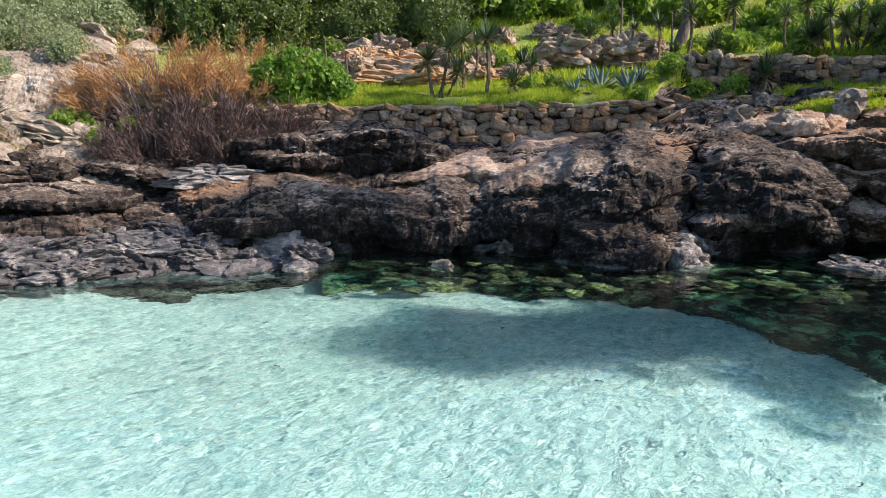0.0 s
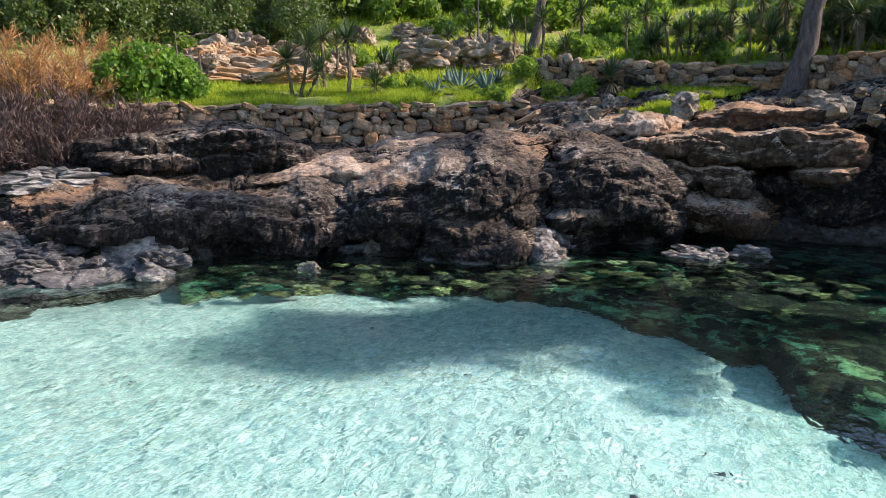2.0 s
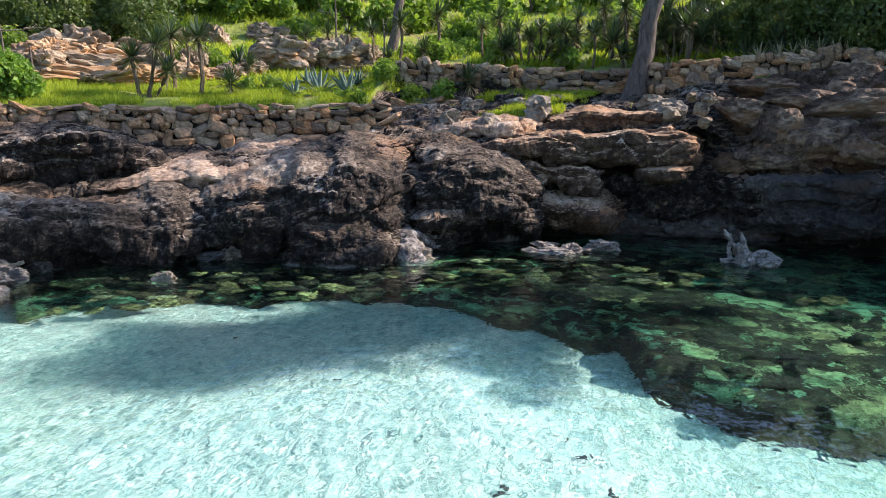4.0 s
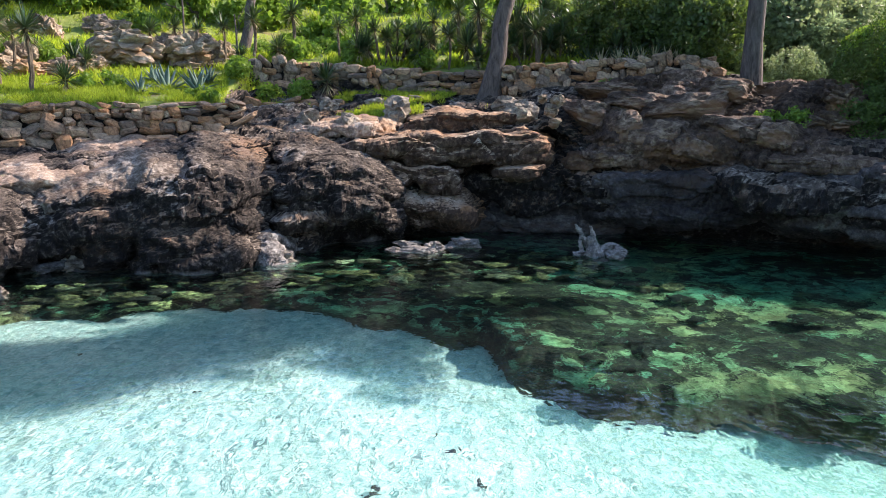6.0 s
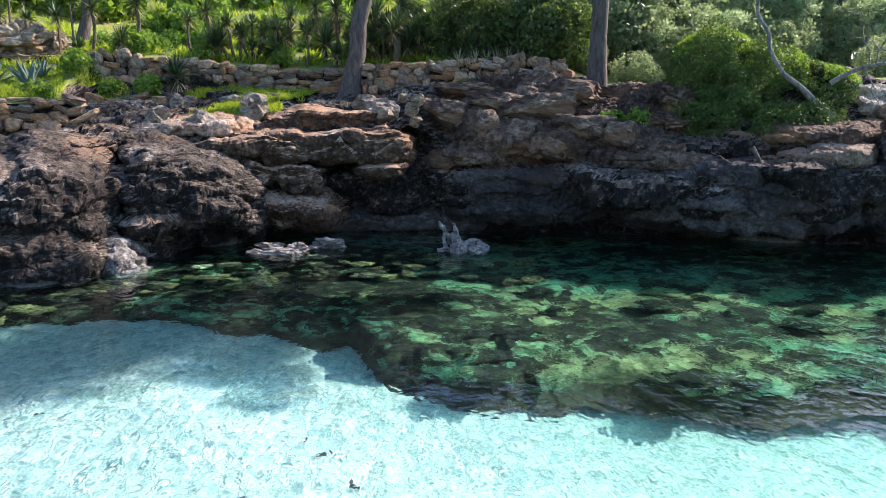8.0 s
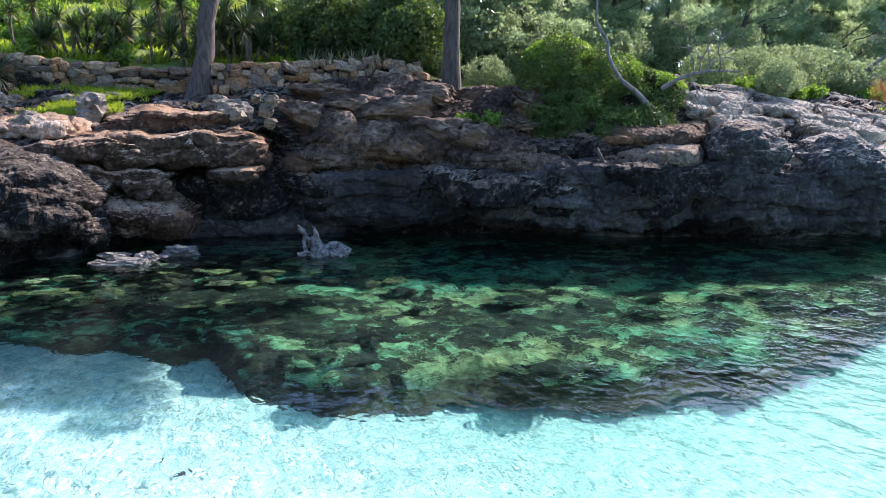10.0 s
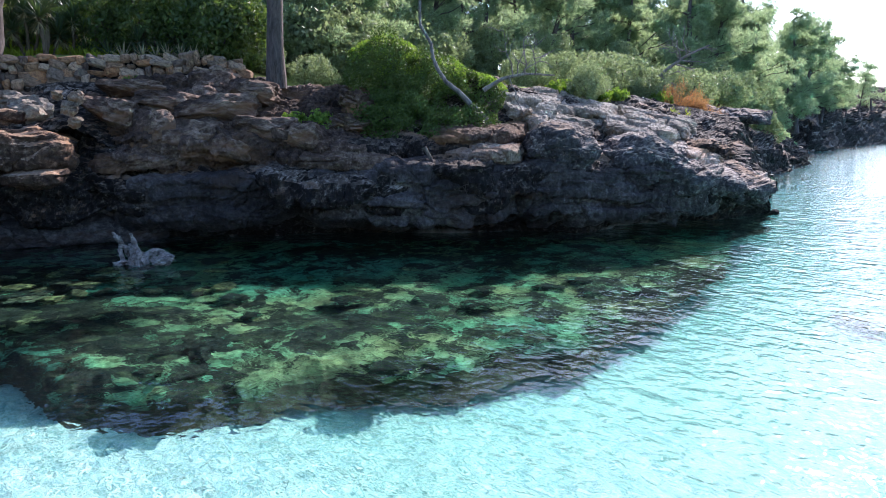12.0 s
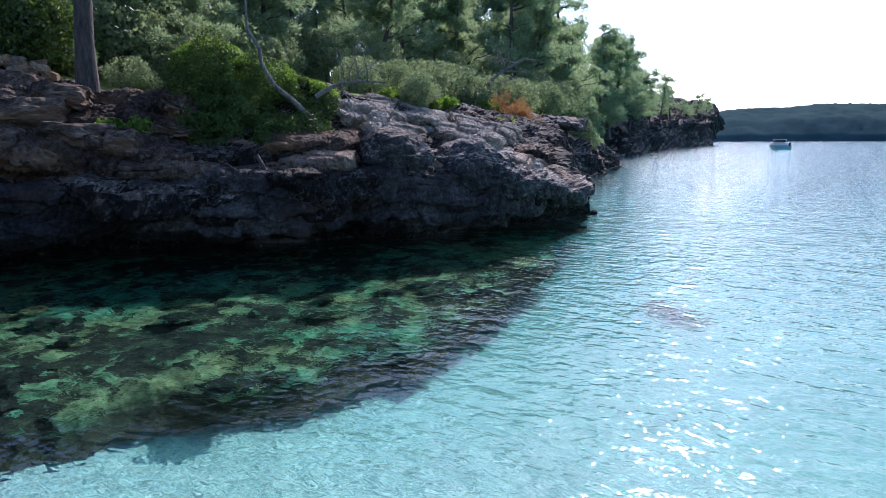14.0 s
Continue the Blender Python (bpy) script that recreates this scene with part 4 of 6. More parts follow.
# ---------------------------------------------------------------- trees
def pine(name, seed, height, lean, crown_from, spread, clumps, tuft_n, detail, label, leaf=None, trunk_r=0.24, bend=None, puff=1.0, bark=None):
    """An Aleppo pine with trunk, limbs and a crown of needle bunches; its foot is at the origin."""
    rng = np.random.default_rng(seed)
    thing = tagged(new(name), label, "pine tree")
    foot, tip = np.array([0, 0, -0.6]), np.array([lean[0], lean[1], height * 0.93])
    line = wander(foot, tip, 14, rng, 0.22)
    line[0], line[1] = foot, foot + (line[2] - foot) * 0.5
    if bend:
        b = np.array(bend, float)
        line = np.stack([np.interp(np.linspace(0, len(b) - 1, 14), np.arange(len(b)), b[:, k]) for k in range(3)], -1)
        line[1:-1] = 0.2 * line[:-2] + 0.6 * line[1:-1] + 0.2 * line[2:] + rng.normal(size=(12, 3)) * [0.09, 0.05, 0.03]
    s = np.linspace(0, 1, 14)
    v, f = tube(line, trunk_r * (1 - 0.82 * s) * (1 + 0.5 * np.exp(-s * 14)), 10, rng, 0.05)
    part("trunk", mesh_from("trunk", v, f, bark or PINE_BARK, True), parent=thing)
    crown, k = [], 0
    while k < clumps:
        h = crown_from + (1 - crown_from) * rng.uniform(0, 1) ** 0.8
        i = min(int(h * 13), 12)
        start = line[i] + (line[i + 1] - line[i]) * (h * 13 - i)
        reach = spread * (1.05 - 0.75 * (h - crown_from) / (1 - crown_from)) * rng.uniform(0.45, 1.0)
        a = rng.uniform(0, 2 * math.pi)
        end = start + np.array([math.cos(a) * reach, math.sin(a) * reach, reach * rng.uniform(0.12, 0.55)])
        limb = wander(start, end, 8, rng, 0.16)
        lv, lf = tube(limb, np.linspace(0.075, 0.018, 8) * (0.5 + height / 20), 5)
        part("limb", mesh_from("limb", lv, lf, PINE_BARK, True), parent=thing)
        for q in (0.55, 0.75, 0.9, 1.0):
            if k >= clumps:
                break
            c = limb[min(int(q * 7), 7)] + rng.normal(size=3) * 0.25
            rad = np.array([1, 1, 0.55]) * rng.uniform(0.4, 0.85) * (0.6 + 0.03 * height) * puff
            pts, d = clump_points(c, rad, tuft_n, rng, 0.25)
            crown.append(tufts(pts, unit(d + [0, 0, 0.7]), detail, 0.24, 0.022, rng) if leaf is None else
                         tufts(pts, unit(d + [0, 0, 0.6]), detail, 0.34, 0.045, rng, 0.8))
            k += 1
    cv, cf = join(crown)
    part("crown", mesh_from("crown", cv, cf, leaf or PINE_LEAF), parent=thing)
    return thing


def put(thing, az, r, z, turn=0.0, scale=1.0):
    thing.matrix_basis = Matrix.Translation(at(az, r, z)) @ Matrix.Rotation(turn, 4, "Z") @ Matrix.Scale(scale, 4)
    return thing


def put_copy(thing, az, r, z, turn=0.0, scale=1.0):
    c = copy_thing(thing, Matrix.Identity(4))
    return put(c, az, r, z, turn, scale)


# tall pines rooted above the walls; their crowns shade the rocks and the water
near_a = pine("pine_tree", 11, 11.5, (1.9, -1.4), 0.55, 5.0, 88, 42, 6, "tall pine with a leaning grey trunk beside the stone wall", trunk_r=0.27, puff=0.95)
put(near_a, 36.3, 20.9, 3.55)
near_b = pine("pine_tree", 12, 13.5, (-0.3, -0.4), 0.6, 3.4, 50, 36, 6, "tall pine with a straight grey trunk above the cliff", trunk_r=0.25, puff=1.25)
put(near_b, 56.1, 19.6, 3.4)
near_c = pine("pine_tree", 13, 8.0, (0, 0), 0.7, 3.1, 165, 62, 7, "pine with a thin crooked grey trunk leaning over the cliff edge", trunk_r=0.066, bark=DEAD_BARK, bend=[(1.5, 0.7, -1.0), (0.9, 0.3, -0.3), (0.35, 0.05, 0.05), (-0.02, 0, 0.25), (-0.1, 0, 0.65), (-0.28, 0, 1.0), (-0.42, 0, 1.6), (-0.25, 0, 2.2), (-0.7, 0.1, 3.1), (-1.0, 0.2, 4.5), (-0.6, 0.2, 6.2), (0.1, 0.2, 8.0)])
put(near_c, 68.6, 18.3, 3.7, -radians(68.6))
# more pines on the slope, some added only for the shade of unseen crowns
for az, r, turn, sc, src in ((10, 40, 1.4, 0.9, near_b), (17.7, 31, 0.6, 0.8, near_a), (42.5, 31, 2.2, 0.85, near_a), (53, 27, 3.6, 0.75, near_b), (-8, 38, 3.0, 0.95, near_b), (27, 38, 5.0, 0.95, near_b),
                            (46.5, 25.6, 0.9, 0.58, near_b)):
    put_copy(src, az, r, ground_z(az, r) - 0.1, turn, sc)["label"] = "pine with a grey trunk and a loose green crown"

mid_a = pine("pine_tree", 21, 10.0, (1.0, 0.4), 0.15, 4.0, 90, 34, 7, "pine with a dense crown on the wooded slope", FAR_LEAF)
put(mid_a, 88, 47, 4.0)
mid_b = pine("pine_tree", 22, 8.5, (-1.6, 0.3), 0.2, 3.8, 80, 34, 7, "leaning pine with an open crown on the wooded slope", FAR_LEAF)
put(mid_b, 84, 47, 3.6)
rng = np.random.default_rng(5)
for az, r, sc in ((90.5, 58, 1.0), (86, 55, 1.05), (82, 48, 0.95), (75, 38, 0.7), (68, 33, 0.75), (71, 33, 0.72), (63.5, 30, 0.7), (65, 38, 0.8), (72.5, 36, 0.72), (79, 44, 0.8), (87.5, 52, 0.85), (83, 52, 0.9), (92, 54, 0.85), (92, 70, 1.1), (93.5, 78, 1.12), (95.3, 70, 1.0), (94.3, 112, 1.3), (91, 88, 1.2), (88.5, 70, 1.1),
                  (80, 58, 1.0), (77, 47, 0.9), (74, 52, 0.95), (96.6, 119, 1.0), (70, 50, 0.95), (66, 56, 0.95), (97.3, 128, 0.9),
                  (60, 25.5, 0.6), (63.5, 26.5, 0.6), (95.5, 113, 1.25), (96.2, 117, 1.2), (96.8, 123, 1.15), (97.4, 129, 1.1), (98, 136, 0.9), (94.8, 111, 1.3), (95, 75, 1.15), (93, 66, 1.1), (90, 64, 1.2), (87, 60, 1.15), (85, 62, 1.2), (83, 58, 1.1), (80, 50, 1.05), (77, 40, 0.85), (74, 44, 0.95), (71, 40, 0.9), (67, 36, 0.85), (64, 34, 0.85), (91.5, 60, 1.1),
                  (77, 56, 0.9), (92.7, 62, 0.85), (89.3, 52, 0.9), (73, 40, 0.8), (68, 42, 0.8), (94.9, 70, 0.7)):
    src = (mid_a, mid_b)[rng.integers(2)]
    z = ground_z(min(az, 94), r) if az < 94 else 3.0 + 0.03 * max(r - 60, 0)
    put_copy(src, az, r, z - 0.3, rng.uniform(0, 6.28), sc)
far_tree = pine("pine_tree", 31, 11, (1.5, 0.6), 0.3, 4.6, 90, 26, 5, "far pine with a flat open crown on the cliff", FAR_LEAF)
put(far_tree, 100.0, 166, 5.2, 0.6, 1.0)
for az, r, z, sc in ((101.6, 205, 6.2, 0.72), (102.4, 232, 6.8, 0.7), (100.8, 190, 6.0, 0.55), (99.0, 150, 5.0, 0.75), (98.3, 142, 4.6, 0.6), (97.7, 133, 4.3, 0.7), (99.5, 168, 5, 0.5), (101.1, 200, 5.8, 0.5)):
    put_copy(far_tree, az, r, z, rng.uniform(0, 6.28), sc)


# ---------------------------------------------------------------- shrubs
def shrub(name, seed, lobes, n, size, material, label, category="shrub", stems=6, up=0.5):
    """A shrub of leafy lobes, (x, y, z, rx, ry, rz) each, over a few stems; its foot is at the origin."""
    rng = np.random.default_rng(seed)
    thing = tagged(new(name), label, category)
    total = sum(l[3] * l[4] + l[4] * l[5] for l in lobes)
    pieces = []
    for l in lobes:
        k = int(n * (l[3] * l[4] + l[4] * l[5]) / total)
        pts, d = clump_points(l[:3], l[3:], k, rng, 0.55)
        bumps = fbm(pts * (1.6 / max(l[3], 0.4)), 3, seed)
        pts = pts + d * (bumps * 0.42 * min(l[3:]))[:, None]
        keep = fbm(pts * 2.6, 3, seed + 4) > -0.18
        pieces.append(leaves(pts[keep], size, rng, up))
    v, f = join(pieces)
    part("foliage", mesh_from("foliage", v, f, material), parent=thing)
    for l in lobes[:stems]:
        line = wander((l[0] * 0.2, l[1] * 0.2, -0.3), (l[0], l[1], l[2] + l[5] * 0.2), 7, rng, 0.12)
        part("stem", mesh_from("stem", *tube(line, np.linspace(0.05, 0.015, 7), 6), PINE_BARK, True), parent=thing)
    return thing


# the big rounded bush that hangs over the cliff
bush = shrub("evergreen_shrub", 41, [(0.05, 0.4, 1.2, 1.25, 1.3, 1.3), (1.1, 0.3, 1.0, 1.4, 1.1, 1.1), (2.3, 0.5, 0.75, 1.1, 0.9, 0.8), (-1.5, 0.2, 0.1, 0.9, 0.9, 0.8),
                                     (0.0, -0.9, 0.1, 1.4, 0.8, 1.0), (1.3, -0.8, -0.2, 1.1, 0.7, 0.85), (-1.0, -0.7, -0.3, 0.9, 0.6, 0.8), (0.2, 0.9, 1.5, 1.1, 0.9, 0.9), (0.2, -1.1, -0.4, 1.6, 0.6, 0.7), (1.6, -0.9, -0.5, 1.1, 0.5, 0.55), (2.2, -0.5, 0.0, 0.8, 0.6, 0.7), (0.9, -0.5, -0.55, 0.9, 0.5, 0.6), (-0.3, -0.6, -0.6, 0.8, 0.5, 0.5), (2.6, -0.2, -0.5, 0.6, 0.5, 0.5)],
             170000, 0.062, SHRUB_LEAF, "large dense evergreen bush hanging over the cliff edge")
put(bush, 64.5, 19.2, 2.65, -radians(64.5))
# brighter leaves over the crest paint the sun on the dark bush
rng = np.random.default_rng(47)
crest_leaves = []
for x, y, z, rx, ry, rz in ((0.1, 0.6, 1.65, 1.2, 1.1, 0.85), (1.0, 0.5, 1.3, 1.4, 1.0, 0.75), (2.3, 0.6, 0.95, 1.1, 0.9, 0.6), (-1.5, 0.3, 0.3, 0.9, 0.8, 0.7)):
    pts, d = clump_points((x, y, z), (rx, ry, rz), 15000, rng, 0.8)
    pts = pts + d * (fbm(pts * 1.2, 3, 41) * 0.3 * rz)[:, None]
    crest_leaves.append(leaves(pts[(d[:, 2] > 0.15) & (fbm(pts * 3, 3, 48) > -0.1)], 0.06, rng, 0.8))
part("young_growth", mesh_from("young_growth", *join(crest_leaves), HERB_LEAF), parent=bush, label="yellow-green leaves that paint the sunlit top")
hedge = shrub("evergreen_shrub", 42, [(0, 0, 0.9, 1.4, 1.1, 1.2), (1.5, 0.3, 0.7, 1.2, 1.0, 1.0), (-1.4, 0.2, 0.8, 1.1, 0.9, 1.0), (0.4, 0.5, 1.6, 1.0, 0.8, 0.8)],
              20000, 0.12, DARK_LEAF, "dark dense evergreen shrub on the hillside")
put(hedge, -6, 26.5, 5.0)
# hedge repeated in paler leaves, which carry the haze at the wood's edge
pale_hedge = shrub("grey_green_shrub", 46, [(0, 0, 0.9, 1.4, 1.1, 1.2), (1.4, 0.3, 0.7, 1.1, 1.0, 1.0), (-1.3, 0.2, 0.8, 1.1, 0.9, 1.1), (0.3, 0.4, 1.7, 1.0, 0.8, 0.9)], 20000, 0.11, OLIVE_LEAF, "tall grey-green shrub at the wood's edge")
put(pale_hedge, 62.5, 26, 4.4, 0.7, 1.1)
for az, r, dz, turn, sc in ((-14, 26, 0, 1.0, 1.1), (-1, 27.5, 0.1, 2.0, 1.05), (-19, 27, 0, 3.0, 1.1), (-10, 29, 0.2, 4.0, 1.4), (-25, 29, 0, 0.3, 1.0), (-3.5, 31, 0, 0.5, 1.4), (-30, 33, 0, 1.5, 1.2),
                            (-17, 32, 0, 2.5, 1.4), (50, 26.5, 0, 2, 0.95), (54, 25, 0, 3, 1.0), (58.5, 24.5, 0, 5, 1.0), (57, 31, 0, 1, 1.25), (47, 30, 0, 0.5, 1.2), (43, 31, 0, 2, 1.0),
                            (55.5, 27, 0, 1, 1.7), (60, 29, 0, 2, 1.7), (51.5, 29.5, 0, 4, 1.5), (64, 29, 0, 3, 1.1), (69, 31, 0, 0.4, 1.1), (73.5, 33, 0, 1.4, 1.0), (78, 36, 0, 2.2, 1.0), (61.5, 27.5, 0, 0.9, 0.8),
                            (2, 34, 0, 1, 1.3), (82, 42, 0, 4, 1.1), (86, 47, 0, 5, 1.2), (88.5, 44, 0, 3, 0.9), (91, 50, 0, 1, 1.0)):
    put_copy(pale_hedge if az > 49 else hedge, az, r, ground_z(az, r) + dz - 0.1, turn, sc)
# the dark hedge behind the tan wall, which keeps the cliff in shade
for az, r, turn, sc in ((47.5, 23.4, 2.0, 1.0), (50.8, 22.8, 4.2, 1.05), (53.9, 23.0, 0.6, 1.05)):
    put_copy(hedge, az, r, ground_z(az, r) - 0.1, turn, sc)["label"] = "tall dark evergreen shrub behind the tan wall"
olive = shrub("grey_green_shrub", 43, [(0, 0, 0.55, 0.75, 0.65, 0.6), (0.6, 0.1, 0.45, 0.6, 0.5, 0.5), (-0.5, 0.1, 0.4, 0.5, 0.5, 0.45)], 9000, 0.07, OLIVE_LEAF, "low grey-green shrub among the rocks")
put(olive, 80.5, 23.5, 3.6)
fresh_bush = shrub("green_shrub", 45, [(0, 0, 0.6, 0.75, 0.65, 0.65), (0.6, 0.1, 0.45, 0.6, 0.5, 0.5), (-0.5, 0.1, 0.5, 0.5, 0.5, 0.5)], 7000, 0.11, FRESH_LEAF, "bright green leafy shrub beside the terrace wall")
put(fresh_bush, -11.3, 19.7, ground_z(-11.3, 19.7) - 0.1, 0.5, 1.3)
put_copy(fresh_bush, -9.6, 20.2, ground_z(-9.6, 20.2) - 0.1, 2.5, 1.0)
for az, r, sc, turn in ((-30, 24, 1.3, 1), (-27, 23, 1.0, 2), (-33, 25, 1.5, 3), (-25, 26, 1.4, 4), (-29, 27.5, 1.6, 5), (-31.5, 21.5, 0.8, 2), (-36, 24, 1.3, 1), (88, 35, 1.4, 1), (90, 39, 1.6, 2), (85, 30, 1.2, 3), (87, 33, 1.5, 4), (83, 30, 1.6, 5), (91.5, 44, 1.8, 0.2), (92.5, 52, 2.2, 1), (78, 28, 1.3, 2),
                        (75.5, 26, 1.2, 3), (52, 23.5, 1.1, 1), (55, 22.5, 1.0, 4), (93.5, 58, 2.2, 3), (81, 33, 1.7, 4), (94.5, 66, 2.5, 2), (59, 22, 0.9, 3), (89.5, 47, 1.9, 1.4)):
    put_copy(olive, az, r, ground_z(min(az, 94), r) - 0.1, turn, sc)


herb = shrub("green_herb_clump", 44, [(0, 0, 0.3, 0.5, 0.45, 0.35), (0.45, 0.1, 0.22, 0.4, 0.35, 0.28), (-0.4, 0.15, 0.2, 0.35, 0.35, 0.25)], 2400, 0.11, HERB_LEAF, "fresh green clump of herbs on the garden slope", "shrub", 2)
put(herb, 7.8, 21.0, 3.55)
hr = np.random.default_rng(17)
for _ in range(40):
    az, r = hr.uniform(-9, 46), hr.uniform(22.8, 33)
    put_copy(herb, az, r, ground_z(az, r) - 0.05, hr.uniform(0, 6.28), hr.uniform(0.5, 1.4))
for _ in range(34):
    az, r = hr.uniform(-4, 44), hr.uniform(33, 44)
    put_copy(herb, az, r, ground_z(az, r) - 0.1, hr.uniform(0, 6.28), hr.uniform(1.8, 3.6))
for az, r, sc in ((57.5, 17.9, 0.7), (59, 18.1, 0.8), (46, 20.4, 0.6), (17.5, 21.2, 0.9), (19.5, 21.3, 0.8), (14.8, 19.5, 0.7), (22, 21.2, 1.0), (-23.5, 19, 0.8), (-27.5, 18.9, 1.0), (-26, 18.5, 0.6), (78.5, 23.5, 0.9), (80.8, 24, 0.8), (82.5, 25, 0.9), (86, 29, 1.0)):
    put_copy(herb, az, r, ground_z(az, r) - 0.05, hr.uniform(0, 6.28), sc)


def twiggy(name, seed, width, height, n, label, leaf, twig):
    """A half-bare bush: many thin twigs that fan upwards, with feathery rust-coloured tips."""
    rng = np.random.default_rng(seed)
    thing = tagged(new(name), label, "shrub")
    base = np.stack([rng.uniform(-width * 0.5, width * 0.5, n), rng.uniform(-0.7, 0.7, n), np.zeros(n)], -1)
    tilt = unit(np.stack([base[:, 0] * 0.35 / width * 2 + rng.normal(-0.15, 0.6, n), rng.normal(-0.15, 0.4, n), np.ones(n)], -1))
    h = height * (1 - 0.55 * (np.abs(base[:, 0]) / (width * 0.5)) ** 2) * rng.uniform(0.45, 1.0, n)
    part("twig_fan", mesh_from("twig_fan", *blades(base, tilt, h, 0.022, rng, 0.04), twig), parent=thing, label="grey bare twigs")
    plumes, k = 110, 120
    i = rng.integers(0, n, plumes)
    c = base[i] + tilt[i] * (h[i] * rng.uniform(0.55, 1.0, plumes))[:, None]
    axis = unit(tilt[i] + rng.normal(size=(plumes, 3)) * 0.25)
    size = rng.uniform(0.5, 1.2, plumes)
    along = rng.normal(size=plumes * k) * 0.24 * np.repeat(size, k)
    p = np.repeat(c, k, 0) + np.repeat(axis, k, 0) * along[:, None] + rng.normal(size=(plumes * k, 3)) * 0.085 * np.repeat(size, k)[:, None]
    d = unit(np.repeat(axis, k, 0) + rng.normal(size=(plumes * k, 3)) * 0.55)
    part("feathery_foliage", mesh_from("feathery_foliage", *blades(p, d, rng.uniform(0.1, 0.24, plumes * k), 0.02, rng), leaf), parent=thing, label="rust-brown feathery tips")
    for _ in range(9):
        x = rng.uniform(-width * 0.4, width * 0.4)
        line = wander((x * 0.6, -0.2, -0.3), (x * 1.3 + rng.normal() * 0.3, rng.normal() * 0.4, height * rng.uniform(0.5, 0.75)), 8, rng, 0.15)
        part("branch", mesh_from("branch", *tube(line, np.linspace(0.03, 0.008, 8), 5), DEAD_BARK, True), parent=thing)
    return thing


tam = twiggy("tamarisk_bush", 51, 3.9, 2.3, 400, "half-bare rust-brown tamarisk bush above the rocks", DRY_LEAF, GREY_TWIG)
put(tam, -20.5, 19.6, 2.9, radians(20))
BRUSH = leaf_material("dark_dry_brush", (0.035, 0.026, 0.024), (0.13, 0.085, 0.07), 0.15, glow=(1, 1, 1))
brush = twiggy("dry_brush", 52, 2.6, 1.35, 330, "dark tangle of dry brush hanging over the rocks", BRUSH, BRUSH)
put(brush, -20.6, 18.0, 1.75, radians(20))
for az, r, z, turn, sc in ((-16.6, 18.0, 1.75, 17, 0.95), (-12.9, 18.2, 1.75, 13, 0.9), (-18.6, 18.7, 2.3, 200, 0.9), (-14.7, 18.6, 2.2, 190, 0.85)):
    put_copy(brush, az, r, z, radians(turn), sc)
put_copy(tam, -14.6, 20.6, 3.3, radians(12), 0.85)
put_copy(tam, 86.4, 29.5, 3.0, 1.0, 0.72)["label"] = "rust-brown dry bush on the headland"
put_copy(tam, -17.5, 18.4, 2.0, 0.2, 0.45)["label"] = "low twiggy brown bush over the rocks"

# ---------------------------------------------------------------- yuccas, agaves, grasses
def sword_leaves(center, n, length, width, rng, low=-0.35, stiff=1.0):
    d = rand_dirs(rng, n * 3)
    d = d[d[:, 2] > low][:n]
    side = unit(np.cross(d, [0, 0, 1.0]) + 1e-6) * width * 0.5
    L = length * rng.uniform(0.75, 1.1, len(d))[:, None]
    sag = np.array([0, 0, -1.0]) * (1 - np.abs(d[:, 2:3])) * 0.18 / stiff
    a, b, c = center + d * 0.03, center + d * L * 0.5 + sag * L * 0.3, center + d * L + sag * L
    v = np.stack([a - side * 0.6, a + side * 0.6, b + side, c + side * 0.05, c - side * 0.05, b - side], 1).reshape(-1, 3)
    i = np.arange(len(d))[:, None] * 6
    return v, np.concatenate([i + [[0, 1, 2, 5]], i + [[5, 2, 3, 4]]])


def yucca(seed, heads, label):
    """Heads: (x, y, z) of each leaf rosette over a shaggy trunk."""
    rng = np.random.default_rng(seed)
    thing = tagged(new("yucca"), label, "yucca", group="yuccas on the terraces")
    for x, y, z in heads:
        line = wander((x * 0.15, y * 0.15, -0.25), (x, y, z), 8, rng, 0.06)
        part("trunk", mesh_from("trunk", *tube(line, np.linspace(0.06, 0.045, 8), 7, rng, 0.12), YUCCA_BARK), parent=thing)
        rosette = join([sword_leaves(np.array([x, y, z]), 110, 0.6, 0.045, rng)])
        part("leaf_rosette", mesh_from("leaf_rosette", *rosette, YUCCA_LEAF), parent=thing)
        dead = join([sword_leaves(np.array([x, y, z - 0.12]), 40, 0.4, 0.03, rng, -0.95, 0.3)])
        part("dry_leaf_skirt", mesh_from("dry_leaf_skirt", *dead, STRAW), parent=thing, label="dry straw-coloured hanging leaves")
    return thing


